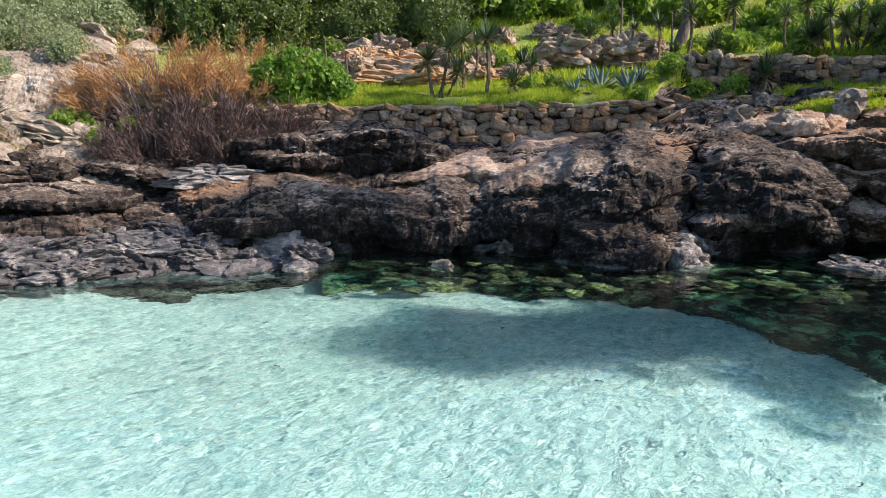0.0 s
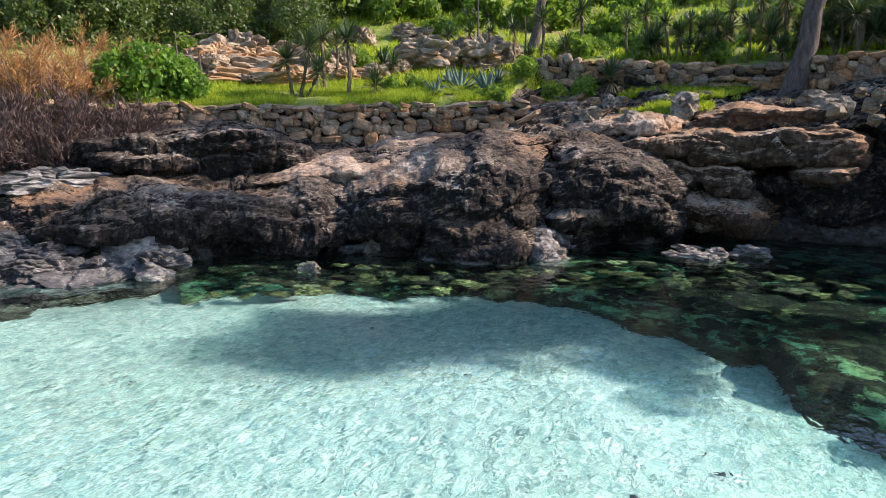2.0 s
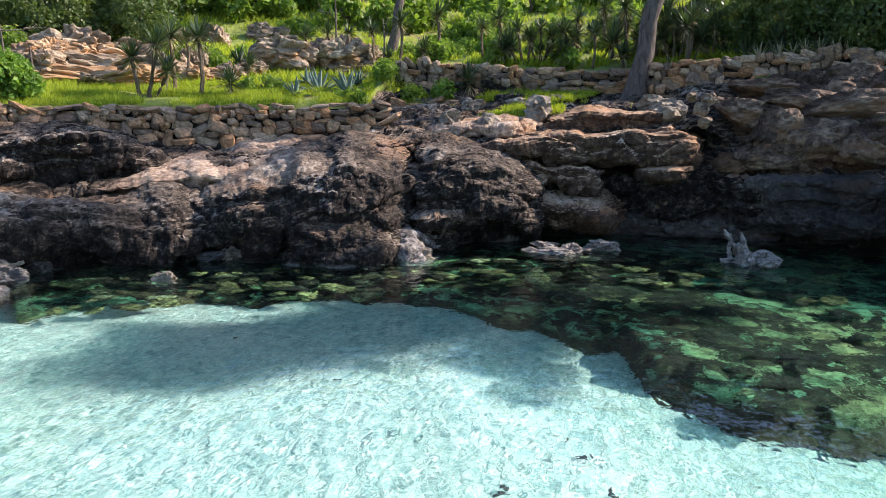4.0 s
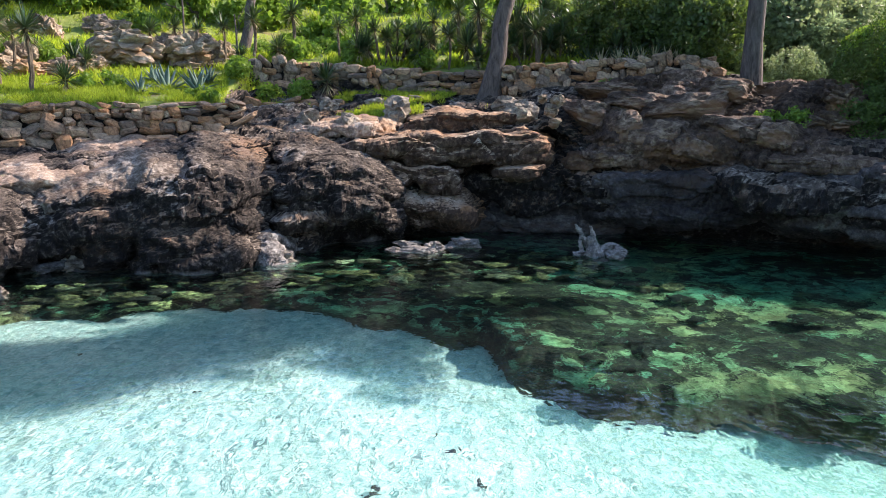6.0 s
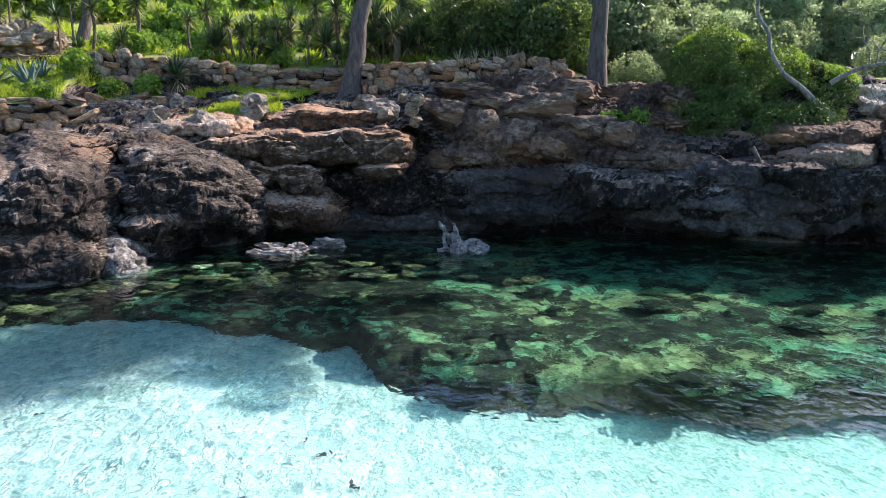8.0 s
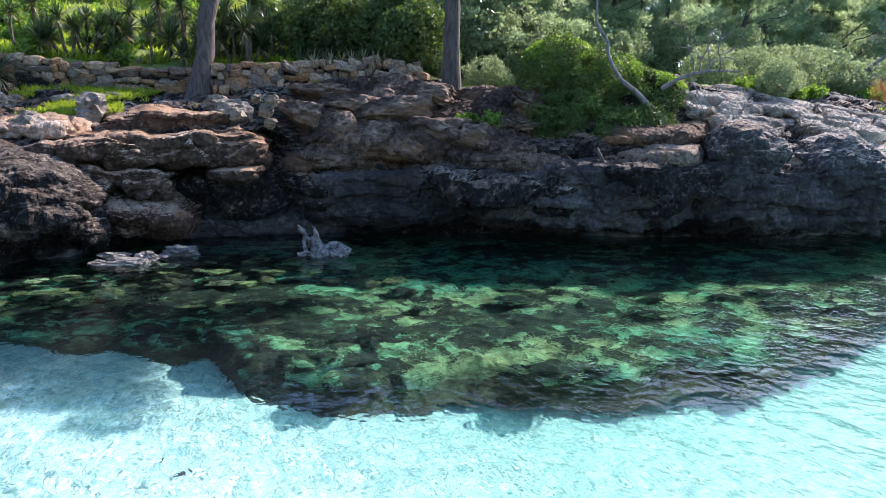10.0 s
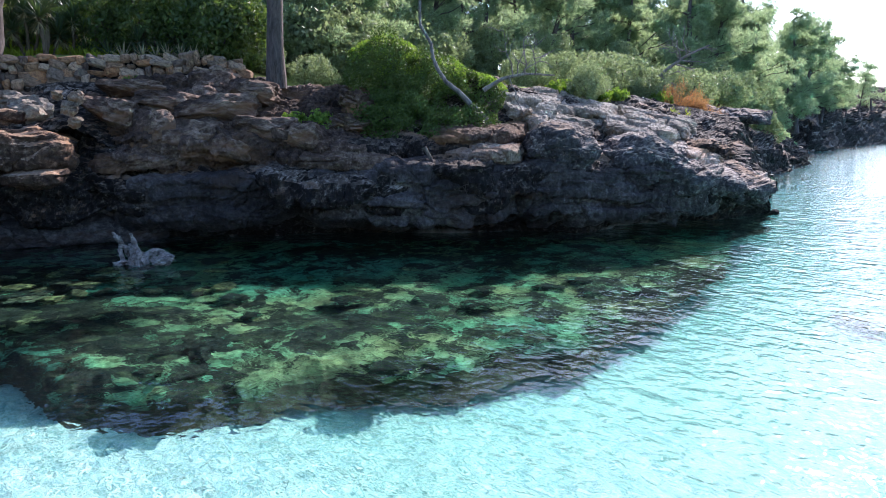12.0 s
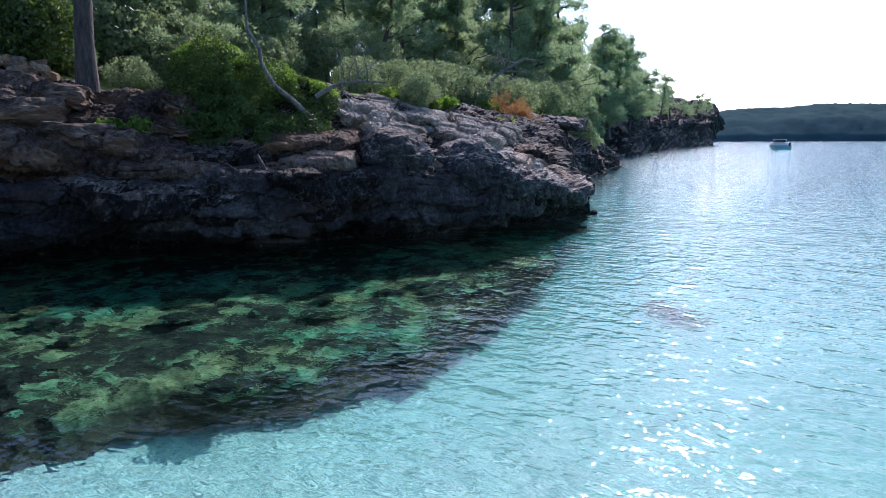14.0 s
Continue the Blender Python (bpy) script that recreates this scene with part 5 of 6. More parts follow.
yuc = [yucca(61, [(0, 0, 1.45)], "single-stemmed yucca with a spiky leaf head on the terrace"),
       yucca(62, [(-0.3, 0, 1.05), (0.3, 0.1, 1.4), (0.55, -0.1, 0.7)], "yucca with three spiky leaf heads"),
       yucca(63, [(0, 0, 0.45)], "low stemless yucca with spiky leaves"),
       yucca(64, [(-0.5, 0, 1.15), (0.1, 0.1, 1.6), (0.55, 0, 0.85), (-0.15, -0.3, 0.55), (0.3, -0.4, 1.2)], "tall dark yucca clump with five leaf heads")]
first = set()
for k, az, r, sc, turn in ((1, -0.4, 20.3, 1.0, 0), (0, 3.4, 20.4, 1.1, 1), (2, 5.6, 20.2, 0.9, 0), (0, 1.5, 21.6, 1.05, 2), (0, 2.6, 23.6, 0.8, 0), (0, 11.3, 24.6, 0.8, 0), (2, 8.3, 25, 0.9, 1),
                           (0, 21.5, 23.4, 1.0, 0), (0, 18.6, 23.6, 0.9, 0), (0, 25, 23.0, 0.8, 2), (3, 29.5, 22.9, 0.72, 0), (2, 27.2, 23.2, 1.2, 2), (3, 32.2, 23.4, 0.85, 4), (1, 28.3, 22.6, 0.8, 3),
                           (2, 35, 23.6, 1.3, 1), (0, 33.6, 22.7, 0.7, 0), (3, 39.5, 22.6, 0.75, 3), (3, 42.2, 23, 0.7, 5), (1, 40.6, 22.2, 0.95, 0.4), (3, 44.4, 23.4, 0.65, 1), (0, 16.4, 24.5, 0.85, 1),
                           (0, 14.6, 25, 0.8, 1), (2, 37.5, 23.2, 1.3, 4), (2, 7.0, 23.5, 0.9, 1),
                           (2, 26.6, 22.6, 1.1, 1), (2, 24.0, 21.3, 1.1, 2), (1, -36, 20.5, 0.8, 0), (2, -32.6, 17.9, 1.5, 0), (0, 13, 25.4, 0.8, 0), (2, 49, 22.5, 1.1, 0), (2, 46.5, 22.3, 0.9, 2), (0, 26.3, 24.6, 0.9, 0),
                           (2, 31.2, 22.6, 1.0, 4), (2, 20.4, 22.7, 0.9, 1), (2, 35.9, 22.4, 0.9, 0), (0, 37.9, 22.3, 0.8, 3), (2, 17.6, 22.8, 0.8, 5), (0, 31.4, 22.8, 0.75, 2), (3, 36.2, 24.2, 1.0, 2), (3, 41.0, 24.2, 1.0, 3), (3, 38.7, 23.6, 0.95, 5), (3, 46.2, 23.6, 0.8, 2.5), (3, 44.0, 25.0, 1.0, 0.5), 
                           (3, 34.6, 26.5, 1.0, 2.2), ):
    thing = yuc[k] if k not in first else copy_thing(yuc[k], Matrix.Identity(4))
    first.add(k)
    put(thing, az, r, ground_z(az, r), turn, sc)


def agave(seed, n, label, leaf, length=0.75, width=0.13):
    rng = np.random.default_rng(seed)
    thing = tagged(new("agave"), label, "agave", group="agaves on the terraces")
    for _ in range(n):
        a, e = rng.uniform(0, 6.28), rng.uniform(0.25, 1.35)
        d = np.array([math.cos(a) * math.cos(e), math.sin(a) * math.cos(e), math.sin(e)])
        s = np.linspace(0, 1, 6)[:, None]
        L = length * rng.uniform(0.8, 1.1)
        line = d * s * L + np.array([0, 0, -0.22]) * s ** 2 * L * (1 - e / 1.6)
        w = width * 0.5 * np.array([0.75, 0.95, 1.0, 0.8, 0.45, 0.03])[:, None]
        side = unit(np.cross(d, [0, 0, 1.0])[None])
        up = unit(np.cross(side, d[None]))
        v = np.concatenate([line - side * w + up * w * 0.35, line - up * w * 0.22, line + side * w + up * w * 0.35])
        i = np.arange(5)[:, None]
        f = np.concatenate([i + [[0, 6, 7, 1]], i + [[6, 12, 13, 7]], i + [[12, 0, 1, 13]]])
        part("leaf", mesh_from("leaf", v, f, leaf, True), parent=thing)
    return thing


ag = agave(71, 26, "blue-green agave rosette in the grass", AGAVE_LEAF)
put(ag, 12.2, 20.8, 3.6, 0, 1.15)
for az, r, sc, turn in ((14.4, 20.5, 1.1, 2), (10.4, 20.2, 0.85, 1), (15.2, 21.6, 0.8, 3), (8.6, 21.4, 0.7, 4), (11.4, 22.2, 0.8, 0.3)):
    put_copy(ag, az, r, ground_z(az, r), turn, sc)
ag2 = agave(72, 20, "yellow-green agave with narrow leaves on the slope", YUCCA_LEAF, 0.8, 0.08)
put(ag2, 6.2, 25.5, ground_z(6.2, 25.5))
for az, r, sc, turn in ((4.0, 26, 1.0, 1), (8.0, 25.6, 0.9, 2), (44.5, 22.4, 0.8, 2), (46.5, 21.6, 0.7, 1), (48, 21.9, 0.75, 4), (49.5, 21.5, 0.7, 5), (51, 22, 0.8, 0.6), (43, 23, 0.9, 3)):
    put_copy(ag2, az, r, ground_z(az, r), turn, sc)
reed = agave(73, 16, "straw-coloured upright agave leaves behind the wall", STRAW, 0.55, 0.06)
put(reed, 45.4, 21.3, 4.5)
for az, turn in ((46.7, 1), (47.6, 2), (48.4, 3), (49.3, 4), (50.2, 5), (51.0, 0.5)):
    put_copy(reed, az, 21.2, ground_z(az, 21.2), turn, 0.8)


def lawn(name, az0, az1, r0, r1, n, height, material, label, seed, patchy=-0.1, width=0.018):
    """Blades of grass scattered over the ground between two azimuths and two ranges."""
    rng = np.random.default_rng(seed)
    az, r = rng.uniform(az0, az1, n), np.sqrt(rng.uniform(r0 ** 2, r1 ** 2, n))
    p = polar(az, r, 0 * r)
    keep = fbm(p * 0.55, 3, seed) + 0.5 * fbm(p * 2.2, 2, seed + 2) > patchy
    az, r, p = az[keep], r[keep], p[keep]
    c = shore_curves(az)
    stack_r = np.stack([c["lip"], c["bench"], c["foot"], c["top"], c["back"], c["back"] + 8, c["back"] + 26])
    stack_z = np.stack([c["lip_z"], c["bench_z"], c["foot_z"], c["top_z"], c["back_z"], c["hill_z"], c["crest_z"]])
    z = np.zeros(len(r))
    for k in range(6):
        inside = (r >= stack_r[k]) & (r < stack_r[k + 1])
        t = (r - stack_r[k]) / np.maximum(stack_r[k + 1] - stack_r[k], 1e-3)
        z = np.where(inside, stack_z[k] + t * (stack_z[k + 1] - stack_z[k]), z)
    p[:, 2] = z + 0.16 * fbm(np.stack([p[:, 0], p[:, 1], z], -1) * 0.5, 4, 71) - 0.03
    d = unit(rng.normal(size=(len(p), 3)) * 0.45 + [0, 0, 1.0])
    v, f = blades(p, d, height * rng.uniform(0.5, 1.3, len(p)), width, rng, 0.1)
    return tagged(part(name, mesh_from(name, v, f, material)), label, "grass", kind="stuff")


lawn("terrace_grass", -19, 16.5, 19.1, 22.8, 60000, 0.2, GRASS, "bright green grass on the walled terrace", 101, -0.35)
lawn("bench_grass", 17, 37, 19.2, 21.8, 34000, 0.17, GRASS, "patches of grass on the rock bench", 102, -0.08)
lawn("hillside_grass", -8, 50, 22.4, 34, 130000, 0.3, GRASS, "long fresh grass on the sloping garden", 103, 0.0, 0.04)
lawn("upper_grass", -30, 60, 32, 48, 50000, 0.4, GRASS, "grass high on the hillside", 104, -0.1, 0.05)
lawn("headland_grass", 71, 88, 25, 40, 16000, 0.2, GRASS, "thin grass on the headland", 105, 0.15, 0.03)
lawn("flowers", -8, 16, 19.6, 24, 700, 0.06, FLOWER, "small yellow flowers in the grass", 106, -0.1, 0.05)
lawn("slope_grass", -40, -22, 17.5, 28, 9000, 0.2, GRASS, "tufts of grass between pale rocks", 107, 0.25)
lawn("dry_grass", 62, 86, 23.5, 40, 9000, 0.3, STRAW, "dry straw-coloured grass on the headland", 108, 0.2, 0.025)

# ---------------------------------------------------------------- stones
def rounded_rock(seed, detail=3, squash=(1, 1, 0.7), rough=0.22, boxy=0.0):
    """The mesh of a loose rock about 1 m across, with broken faces; boxy draws it out towards a block."""
    bm = bmesh.new()
    bmesh.ops.create_icosphere(bm, subdivisions=detail, radius=0.5)
    me = bpy.data.meshes.new("rock")
    bm.to_mesh(me)
    bm.free()
    v = np.empty(len(me.vertices) * 3, np.float32)
    me.vertices.foreach_get("co", v)
    v = v.reshape(-1, 3).astype(float)
    n = unit(v)
    v = v * (1 - boxy) + 0.5 * boxy * v / (np.abs(v) ** 6).sum(1, keepdims=True) ** (1 / 6)
    edge, tag = cells(v * 2.3 + seed * 7.3, seed)
    d = rough * (fbm(v * 2 + seed * 3.1, 3, seed) + (tag - 0.5) * 0.9 - 0.5 * (1 - step(0, 0.2, edge)) + 0.6 * fbm(v * 7 + seed, 4, seed + 2))
    rng = np.random.default_rng(seed)
    for _ in range(4):
        cut = unit(rng.normal(size=3))
        lim = rng.uniform(0.3, 0.42)
        over_cut = np.maximum(v @ cut - lim, 0)
        v = v - over_cut[:, None] * cut * 0.85
    v = (v + n * d[:, None]) * squash
    me.vertices.foreach_set("co", v.astype(np.float32).ravel())
    me.update()
    return me


ROCKS = [rounded_rock(s, 3, (1, 1, q)) for s, q in ((1, 0.75), (2, 0.6), (3, 0.85), (4, 0.55), (5, 0.7), (6, 0.95))]
BIG = [rounded_rock(s, 5, (1, 1, q), 0.24, 0.4) for s, q in ((11, 0.95), (12, 0.8), (13, 1.0), (14, 0.85))]


def with_material(meshes, material):
    out = []
    for me in meshes:
        me = me.copy()
        me.materials.append(material)
        out.append(me)
    return out


PALE, GREY, DARK, PALE_BIG, ALGAE = (with_material(ROCKS, PALE_ROCK), with_material(ROCKS, GREY_ROCK), with_material(ROCKS, BLOCK_ROCK),
                                               with_material(BIG, TAN_ROCK), with_material(ROCKS, REEF))


JOINTED = with_material([rounded_rock(s, 4, (1, 1, 1), 0.1, 0.85) for s in (41, 42, 43, 44, 45, 46)], JOINT_ROCK)
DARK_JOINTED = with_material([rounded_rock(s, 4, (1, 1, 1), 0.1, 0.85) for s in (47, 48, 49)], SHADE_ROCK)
BLOCKS = with_material(BIG, BLOCK_ROCK)
WHITE_SHAPES = [rounded_rock(s, 4, (1, 1, q), 0.26) for s, q in ((21, 0.75), (22, 0.6), (23, 0.85), (24, 0.55), (25, 0.7), (26, 0.95))]
WHITE = with_material(WHITE_SHAPES, WHITE_ROCK)
GREY_BIG = with_material(BIG, GREY_ROCK)
ROUGH_TAN = with_material(ROCKS, TAN_ROCK)
ORANGE_BIG = with_material(BIG, ORANGE_ROCK)
GREY_PALE = with_material(WHITE_SHAPES, PALE_ROCK)


def rock(me, place, size, turn=(0, 0, 0), label="", group="", name="boulder"):
    ob = new(name, me)
    ob.matrix_basis = Matrix.Translation(place) @ Euler(turn).to_matrix().to_4x4() @ Matrix.Diagonal((*size, 1))
    return tagged(ob, label, "rock", group)


rng = np.random.default_rng(8)
# boulders and outcrops of the terraces
for az, r, dz, sx, sy, sz, k in ((-7.5, 23.2, 0.5, 2.0, 1.6, 1.3, 0), (-3.0, 23.3, 0.35, 2.6, 1.6, 1.2, 1), (0.5, 24.0, 0.5, 1.6, 1.4, 1.2, 2), (-10.5, 23.6, 0.5, 1.6, 1.4, 1.3, 3), (-5.2, 24.8, 0.7, 2.6, 1.8, 1.6, 0),
                                 (-1.5, 25.0, 0.6, 2.2, 1.6, 1.4, 2), (9.9, 26.0, 0.7, 2.2, 1.6, 1.5, 2), (13.4, 25.4, 0.7, 1.9, 1.5, 1.6, 0), (16.2, 25.2, 0.5, 1.5, 1.2, 1.3, 3), (14.8, 24.6, 0.2, 1.4, 1.0, 0.7, 1), (3.0, 24.6, 0.4, 1.5, 1.2, 1.2, 3),
                                 (5.4, 23.6, 0.25, 1.3, 1.0, 0.9, 0), (7.0, 24.2, 0.3, 1.1, 0.9, 0.8, 2), (-8.5, 22.4, 0.2, 1.4, 0.9, 0.7, 1), (-4.3, 22.4, 0.15, 1.6, 0.9, 0.6, 3), (8.5, 31, 0.3, 1.6, 1.2, 1.3, 0),
                                 (4.5, 29.5, 0.4, 1.7, 1.3, 1.5, 2), (1.5, 28.5, 0.3, 1.5, 1.2, 1.2, 1)):
    rock(PALE_BIG[k], at(az, r, ground_z(az, r) + dz * 0.4), (sx, sy, sz), (0, 0, rng.uniform(0, 6.28)), "weathered pale limestone boulder in the terraced garden", "garden boulders")
for az, r, s in ((29.3, 19.3, 0.85), (27.6, 20.4, 0.5), (31, 20.6, 0.45), (38.7, 18.6, 0.75), (39.6, 18.9, 0.6), (38.2, 19.4, 0.7), (24, 20, 0.5), (22.5, 18.7, 0.6), (25.5, 18.4, 0.7)):
    i = rng.integers(6)
    rock(PALE[i], at(az, r, ground_z(az, r) + 0.12 * s), (s * 1.2, s, s), (0, 0, rng.uniform(0, 6.28)), "pale broken limestone block on the rock bench", "bench blocks")
# the tan outcrop behind the lawn and the grey boulders above it
for az, r, z, sx, sy, sz, k in ((-3.8, 22.7, 4.15, 3.2, 1.5, 1.0, 1), (-0.6, 22.9, 4.3, 1.5, 1.2, 0.95, 3), (-6.7, 23.6, 4.95, 1.4, 1.2, 0.95, 0), (-3.5, 23.8, 5.0, 1.7, 1.2, 0.95, 2), (3.4, 23.2, 4.4, 1.1, 1.0, 0.8, 3),
                                (5.4, 23.4, 4.35, 1.2, 1.0, 0.75, 1), (9.7, 25, 5.45, 2.2, 1.6, 1.3, 2), (13.9, 25, 5.3, 1.8, 1.5, 1.4, 0), (16.7, 25.2, 5.1, 1.3, 1.0, 1.0, 3), (7.2, 24.2, 4.7, 1.0, 0.9, 0.7, 0)):
    rock(ORANGE_BIG[k] if az < 7 else PALE_BIG[k], at(az, r, z - 0.15), (sx, sy, sz), (0, 0, -radians(az) + rng.normal() * 0.2), "large tan limestone boulder in the garden outcrop" if az < 7 else "large grey limestone boulder on the garden slope", "garden boulders")
# pale rocks on the open slope
for _ in range(46):
    az, r = rng.uniform(-42, -21.5), rng.uniform(17.6, 29)
    s = rng.uniform(0.4, 1.3)
    rock(PALE[rng.integers(6)], at(az, r, ground_z(az, r) + 0.05 * s), (s * 1.5, s * 1.2, s * 0.8), (rng.normal() * 0.2, rng.normal() * 0.2, rng.uniform(0, 6.28)), "pale sunlit limestone rock on the open slope", "slope rocks")
# long grey block in the recess and large blocks of the shore
for az, r, z, sx, sy, sz, t in ((-17.5, 16.6, 1.6, 2.1, 1.0, 0.62, 0.1), (-8.2, 17.5, 1.7, 2.0, 1.2, 1.0, 0)):
    rock(GREY_BIG[rng.integers(4)], at(az, r, z), (sx, sy, sz), (0, 0, t - radians(az)), "dark rounded limestone block on the shore ledge", "ledge blocks")

# large uneven blocks standing proud of the cliff face below the tan wall
for az, r, z, sx, sz, lean in ((44.6, 19.0, 2.75, 1.3, 0.75, 0.1), (46.9, 18.4, 2.35, 1.0, 0.85, -0.15), (49.4, 18.3, 2.2, 1.5, 0.9, 0.05), (48.3, 19.2, 3.05, 1.7, 0.6, 0.1), (51.7, 18.7, 2.85, 1.9, 0.7, -0.08),
                               (52.7, 17.9, 2.05, 1.1, 0.8, 0.2), (55.3, 18.0, 2.35, 1.6, 0.75, 0.02), (57.8, 17.7, 2.1, 1.2, 0.65, -0.1), (54.2, 19.2, 3.35, 1.5, 0.6, 0.1), (45.8, 19.9, 3.35, 1.6, 0.5, 0.0)):
    rock(JOINTED[rng.integers(6)], at(az, r - 0.2, z + 0.2), (sx, 1.3, sz), (-0.25 + rng.normal() * 0.1, lean, -radians(az) + rng.normal() * 0.25), "brown jointed limestone block in the cliff", "cliff blocks")
for az, r, z, q in ((41.6, 18.0, 3.2, 0.5), (42.3, 18.1, 3.45, 0.42), (42.0, 17.9, 2.9, 0.45), (41.0, 18.2, 3.5, 0.38)):
    rock(ROUGH_TAN[rng.integers(6)], at(az, r, z - 0.1), (q, q * 0.8, q * 0.75), (0, 0, rng.uniform(0, 6.28)), "pale broken limestone block stacked on the ledge end", "bench blocks")
for az, r, z, sx, sz in ((51.6, 19.6, 3.55, 1.5, 0.85), (54.6, 19.2, 3.35, 1.6, 0.95), (57.0, 18.9, 2.95, 1.3, 0.8), (61.5, 18.0, 2.75, 1.2, 0.75), (62.2, 18.3, 3.3, 0.8, 0.8), (59.6, 18.0, 2.6, 1.0, 0.6)):
    rock(BLOCKS[rng.integers(4)], at(az, r, z), (sx, 1.1, sz), (0, 0, -radians(az)), "rounded grey-brown boulder set in the cliff top", "cliff blocks")
# jointed grey blocks at the back of the recess, in the shade-toned rock
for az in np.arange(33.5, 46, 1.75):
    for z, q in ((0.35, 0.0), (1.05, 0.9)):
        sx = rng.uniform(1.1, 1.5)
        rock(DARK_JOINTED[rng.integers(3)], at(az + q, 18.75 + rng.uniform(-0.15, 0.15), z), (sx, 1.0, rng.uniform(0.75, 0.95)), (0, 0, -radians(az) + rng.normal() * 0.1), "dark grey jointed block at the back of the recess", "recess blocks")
# rubble at the foot of the shore
for k in range(104):
    az = rng.uniform(-36, -11.2)
    r = rng.uniform(13.3, 15.4)
    z = max((r - 13.9) * 0.42, -0.12)
    turn = (rng.normal() * 0.1, rng.normal() * 0.1, rng.uniform(0, 6.28))
    if k < 64:
        s = rng.uniform(0.5, 1.25)
        rock(GREY_BIG[rng.integers(4)], at(az, r, z - 0.05), (s * 1.5, s * 1.05, s * rng.uniform(0.45, 0.8)), turn, "flat broken grey limestone slab at the waterline", "shore rubble")
    else:
        s = rng.uniform(0.15, 0.45)
        rock(GREY[rng.integers(6)], at(az, r, z + 0.04), (s * 1.3, s * 1.1, s), turn, "grey rounded stone in the rubble at the waterline", "shore rubble")
for k in range(26):
    az = rng.uniform(-12, 50)
    c = shore_curves(np.array([az]))
    s = rng.uniform(0.2, 0.6)
    rock(GREY[rng.integers(6)], at(az, float(c["water"][0]) - rng.uniform(-0.5, 0.4), rng.uniform(-0.12, 0.08)), (s * 1.3, s, s * 0.8), (0.2, 0, rng.uniform(0, 6.28)), "wet grey stone at the foot of the rocks", "waterline stones")
# pale stones that break the surface
for az, r, z, sx, sy, sz, k in ((31.0, 15.25, 0.0, 0.85, 0.5, 0.34, 1), (30.2, 15.7, 0.1, 0.6, 0.45, 0.34, 3), (32.4, 15.65, 0.05, 0.55, 0.4, 0.32, 0), (35.0, 15.9, 0.05, 0.75, 0.4, 0.36, 2), (29.0, 15.5, 0.0, 0.35, 0.3, 0.22, 4), (31.9, 15.0, -0.03, 0.45, 0.3, 0.26, 5), (33.6, 15.9, 0.0, 0.4, 0.3, 0.2, 3),
                                (47.0, 14.9, 0.06, 0.66, 0.5, 0.42, 1), (45.6, 15.1, 0.02, 0.4, 0.35, 0.4, 5), (44.4, 15.3, -0.02, 0.5, 0.4, 0.3, 3), (0.1, 13.2, -0.03, 0.52, 0.4, 0.4, 2), (-11.7, 13.5, 0.05, 0.7, 0.5, 0.45, 3), (-11.2, 14.1, 0.15, 0.8, 0.6, 0.6, 0),
                                (19.4, 14.5, 0.0, 0.9, 0.6, 0.7, 0), (18.2, 14.35, 0.0, 0.5, 0.35, 0.3, 1), (5.2, 14.9, 0.1, 0.7, 0.5, 0.5, 4)):
    rock(WHITE[k] if 28 < az < 50 else GREY_PALE[k], at(az, r, z), (sx, sy, sz), (0, 0, rng.uniform(0, 6.28)), "pale wet limestone rock standing out of the water", "rocks in the shallows")


def spiky_rock():
    """A jagged pale rock: a crooked horn, a hooked spike and a low pierced arch."""
    g = np.random.default_rng(31)
    horns = ([(0.05, 0, -0.3), (0.06, 0, 0.05), (0.0, 0, 0.25), (-0.05, 0.02, 0.38), (-0.02, 0, 0.48), (-0.1, 0, 0.64)], [0.24, 0.2, 0.14, 0.11, 0.07, 0.02]), \
            ([(-0.3, 0, -0.3), (-0.3, 0, 0.05), (-0.36, 0, 0.22), (-0.34, 0, 0.32), (-0.2, 0, 0.34), (-0.05, 0, 0.26)], [0.1, 0.07, 0.05, 0.05, 0.05, 0.07]), \
            ([(-0.1, 0.1, 0.0), (-0.26, 0.12, 0.36), (-0.38, 0.1, 0.5), (-0.48, 0.1, 0.64)], [0.1, 0.05, 0.07, 0.02]), \
            ([(0.1, -0.05, 0.0), (0.25, -0.05, 0.14), (0.42, -0.05, 0.2), (0.6, -0.05, 0.15), (0.76, -0.05, -0.05), (0.8, -0.05, -0.3)], [0.14, 0.1, 0.09, 0.11, 0.13, 0.16]), \
            ([(0.4, -0.08, 0.2), (0.38, -0.1, 0.05), (0.4, -0.1, -0.3)], [0.07, 0.05, 0.08]), ([(-0.4, 0, -0.25), (0.1, 0.05, -0.06), (0.7, 0.05, -0.2)], [0.16, 0.22, 0.2])
    bits = []
    for line, radii in horns:
        q, w = np.array(line, float), np.array(radii)
        u = np.linspace(0, len(q) - 1, 22)
        smooth = np.stack([np.interp(u, np.arange(len(q)), q[:, j]) for j in range(3)], -1) + g.normal(size=(22, 3)) * 0.012
        bits.append(tube(smooth, np.maximum(np.interp(u, np.arange(len(q)), w) * 0.8, 0.01), 14, g, 0.14))
    v, f = join(bits)
    v = v + unit(g.normal(size=v.shape)) * 0.01 + 0.05 * np.stack([fbm(v * 6 + 9 * j, 3, 31 + j) for j in range(3)], -1)
    return mesh_from("jagged_rock", v, f, WHITE_ROCK)


rock(spiky_rock(), at(45.3, 15.5, 0.0), (0.85, 0.85, 0.92), (0, 0, -0.8), "jagged pale rock with pointed horns in the shallows", name="jagged_rock")
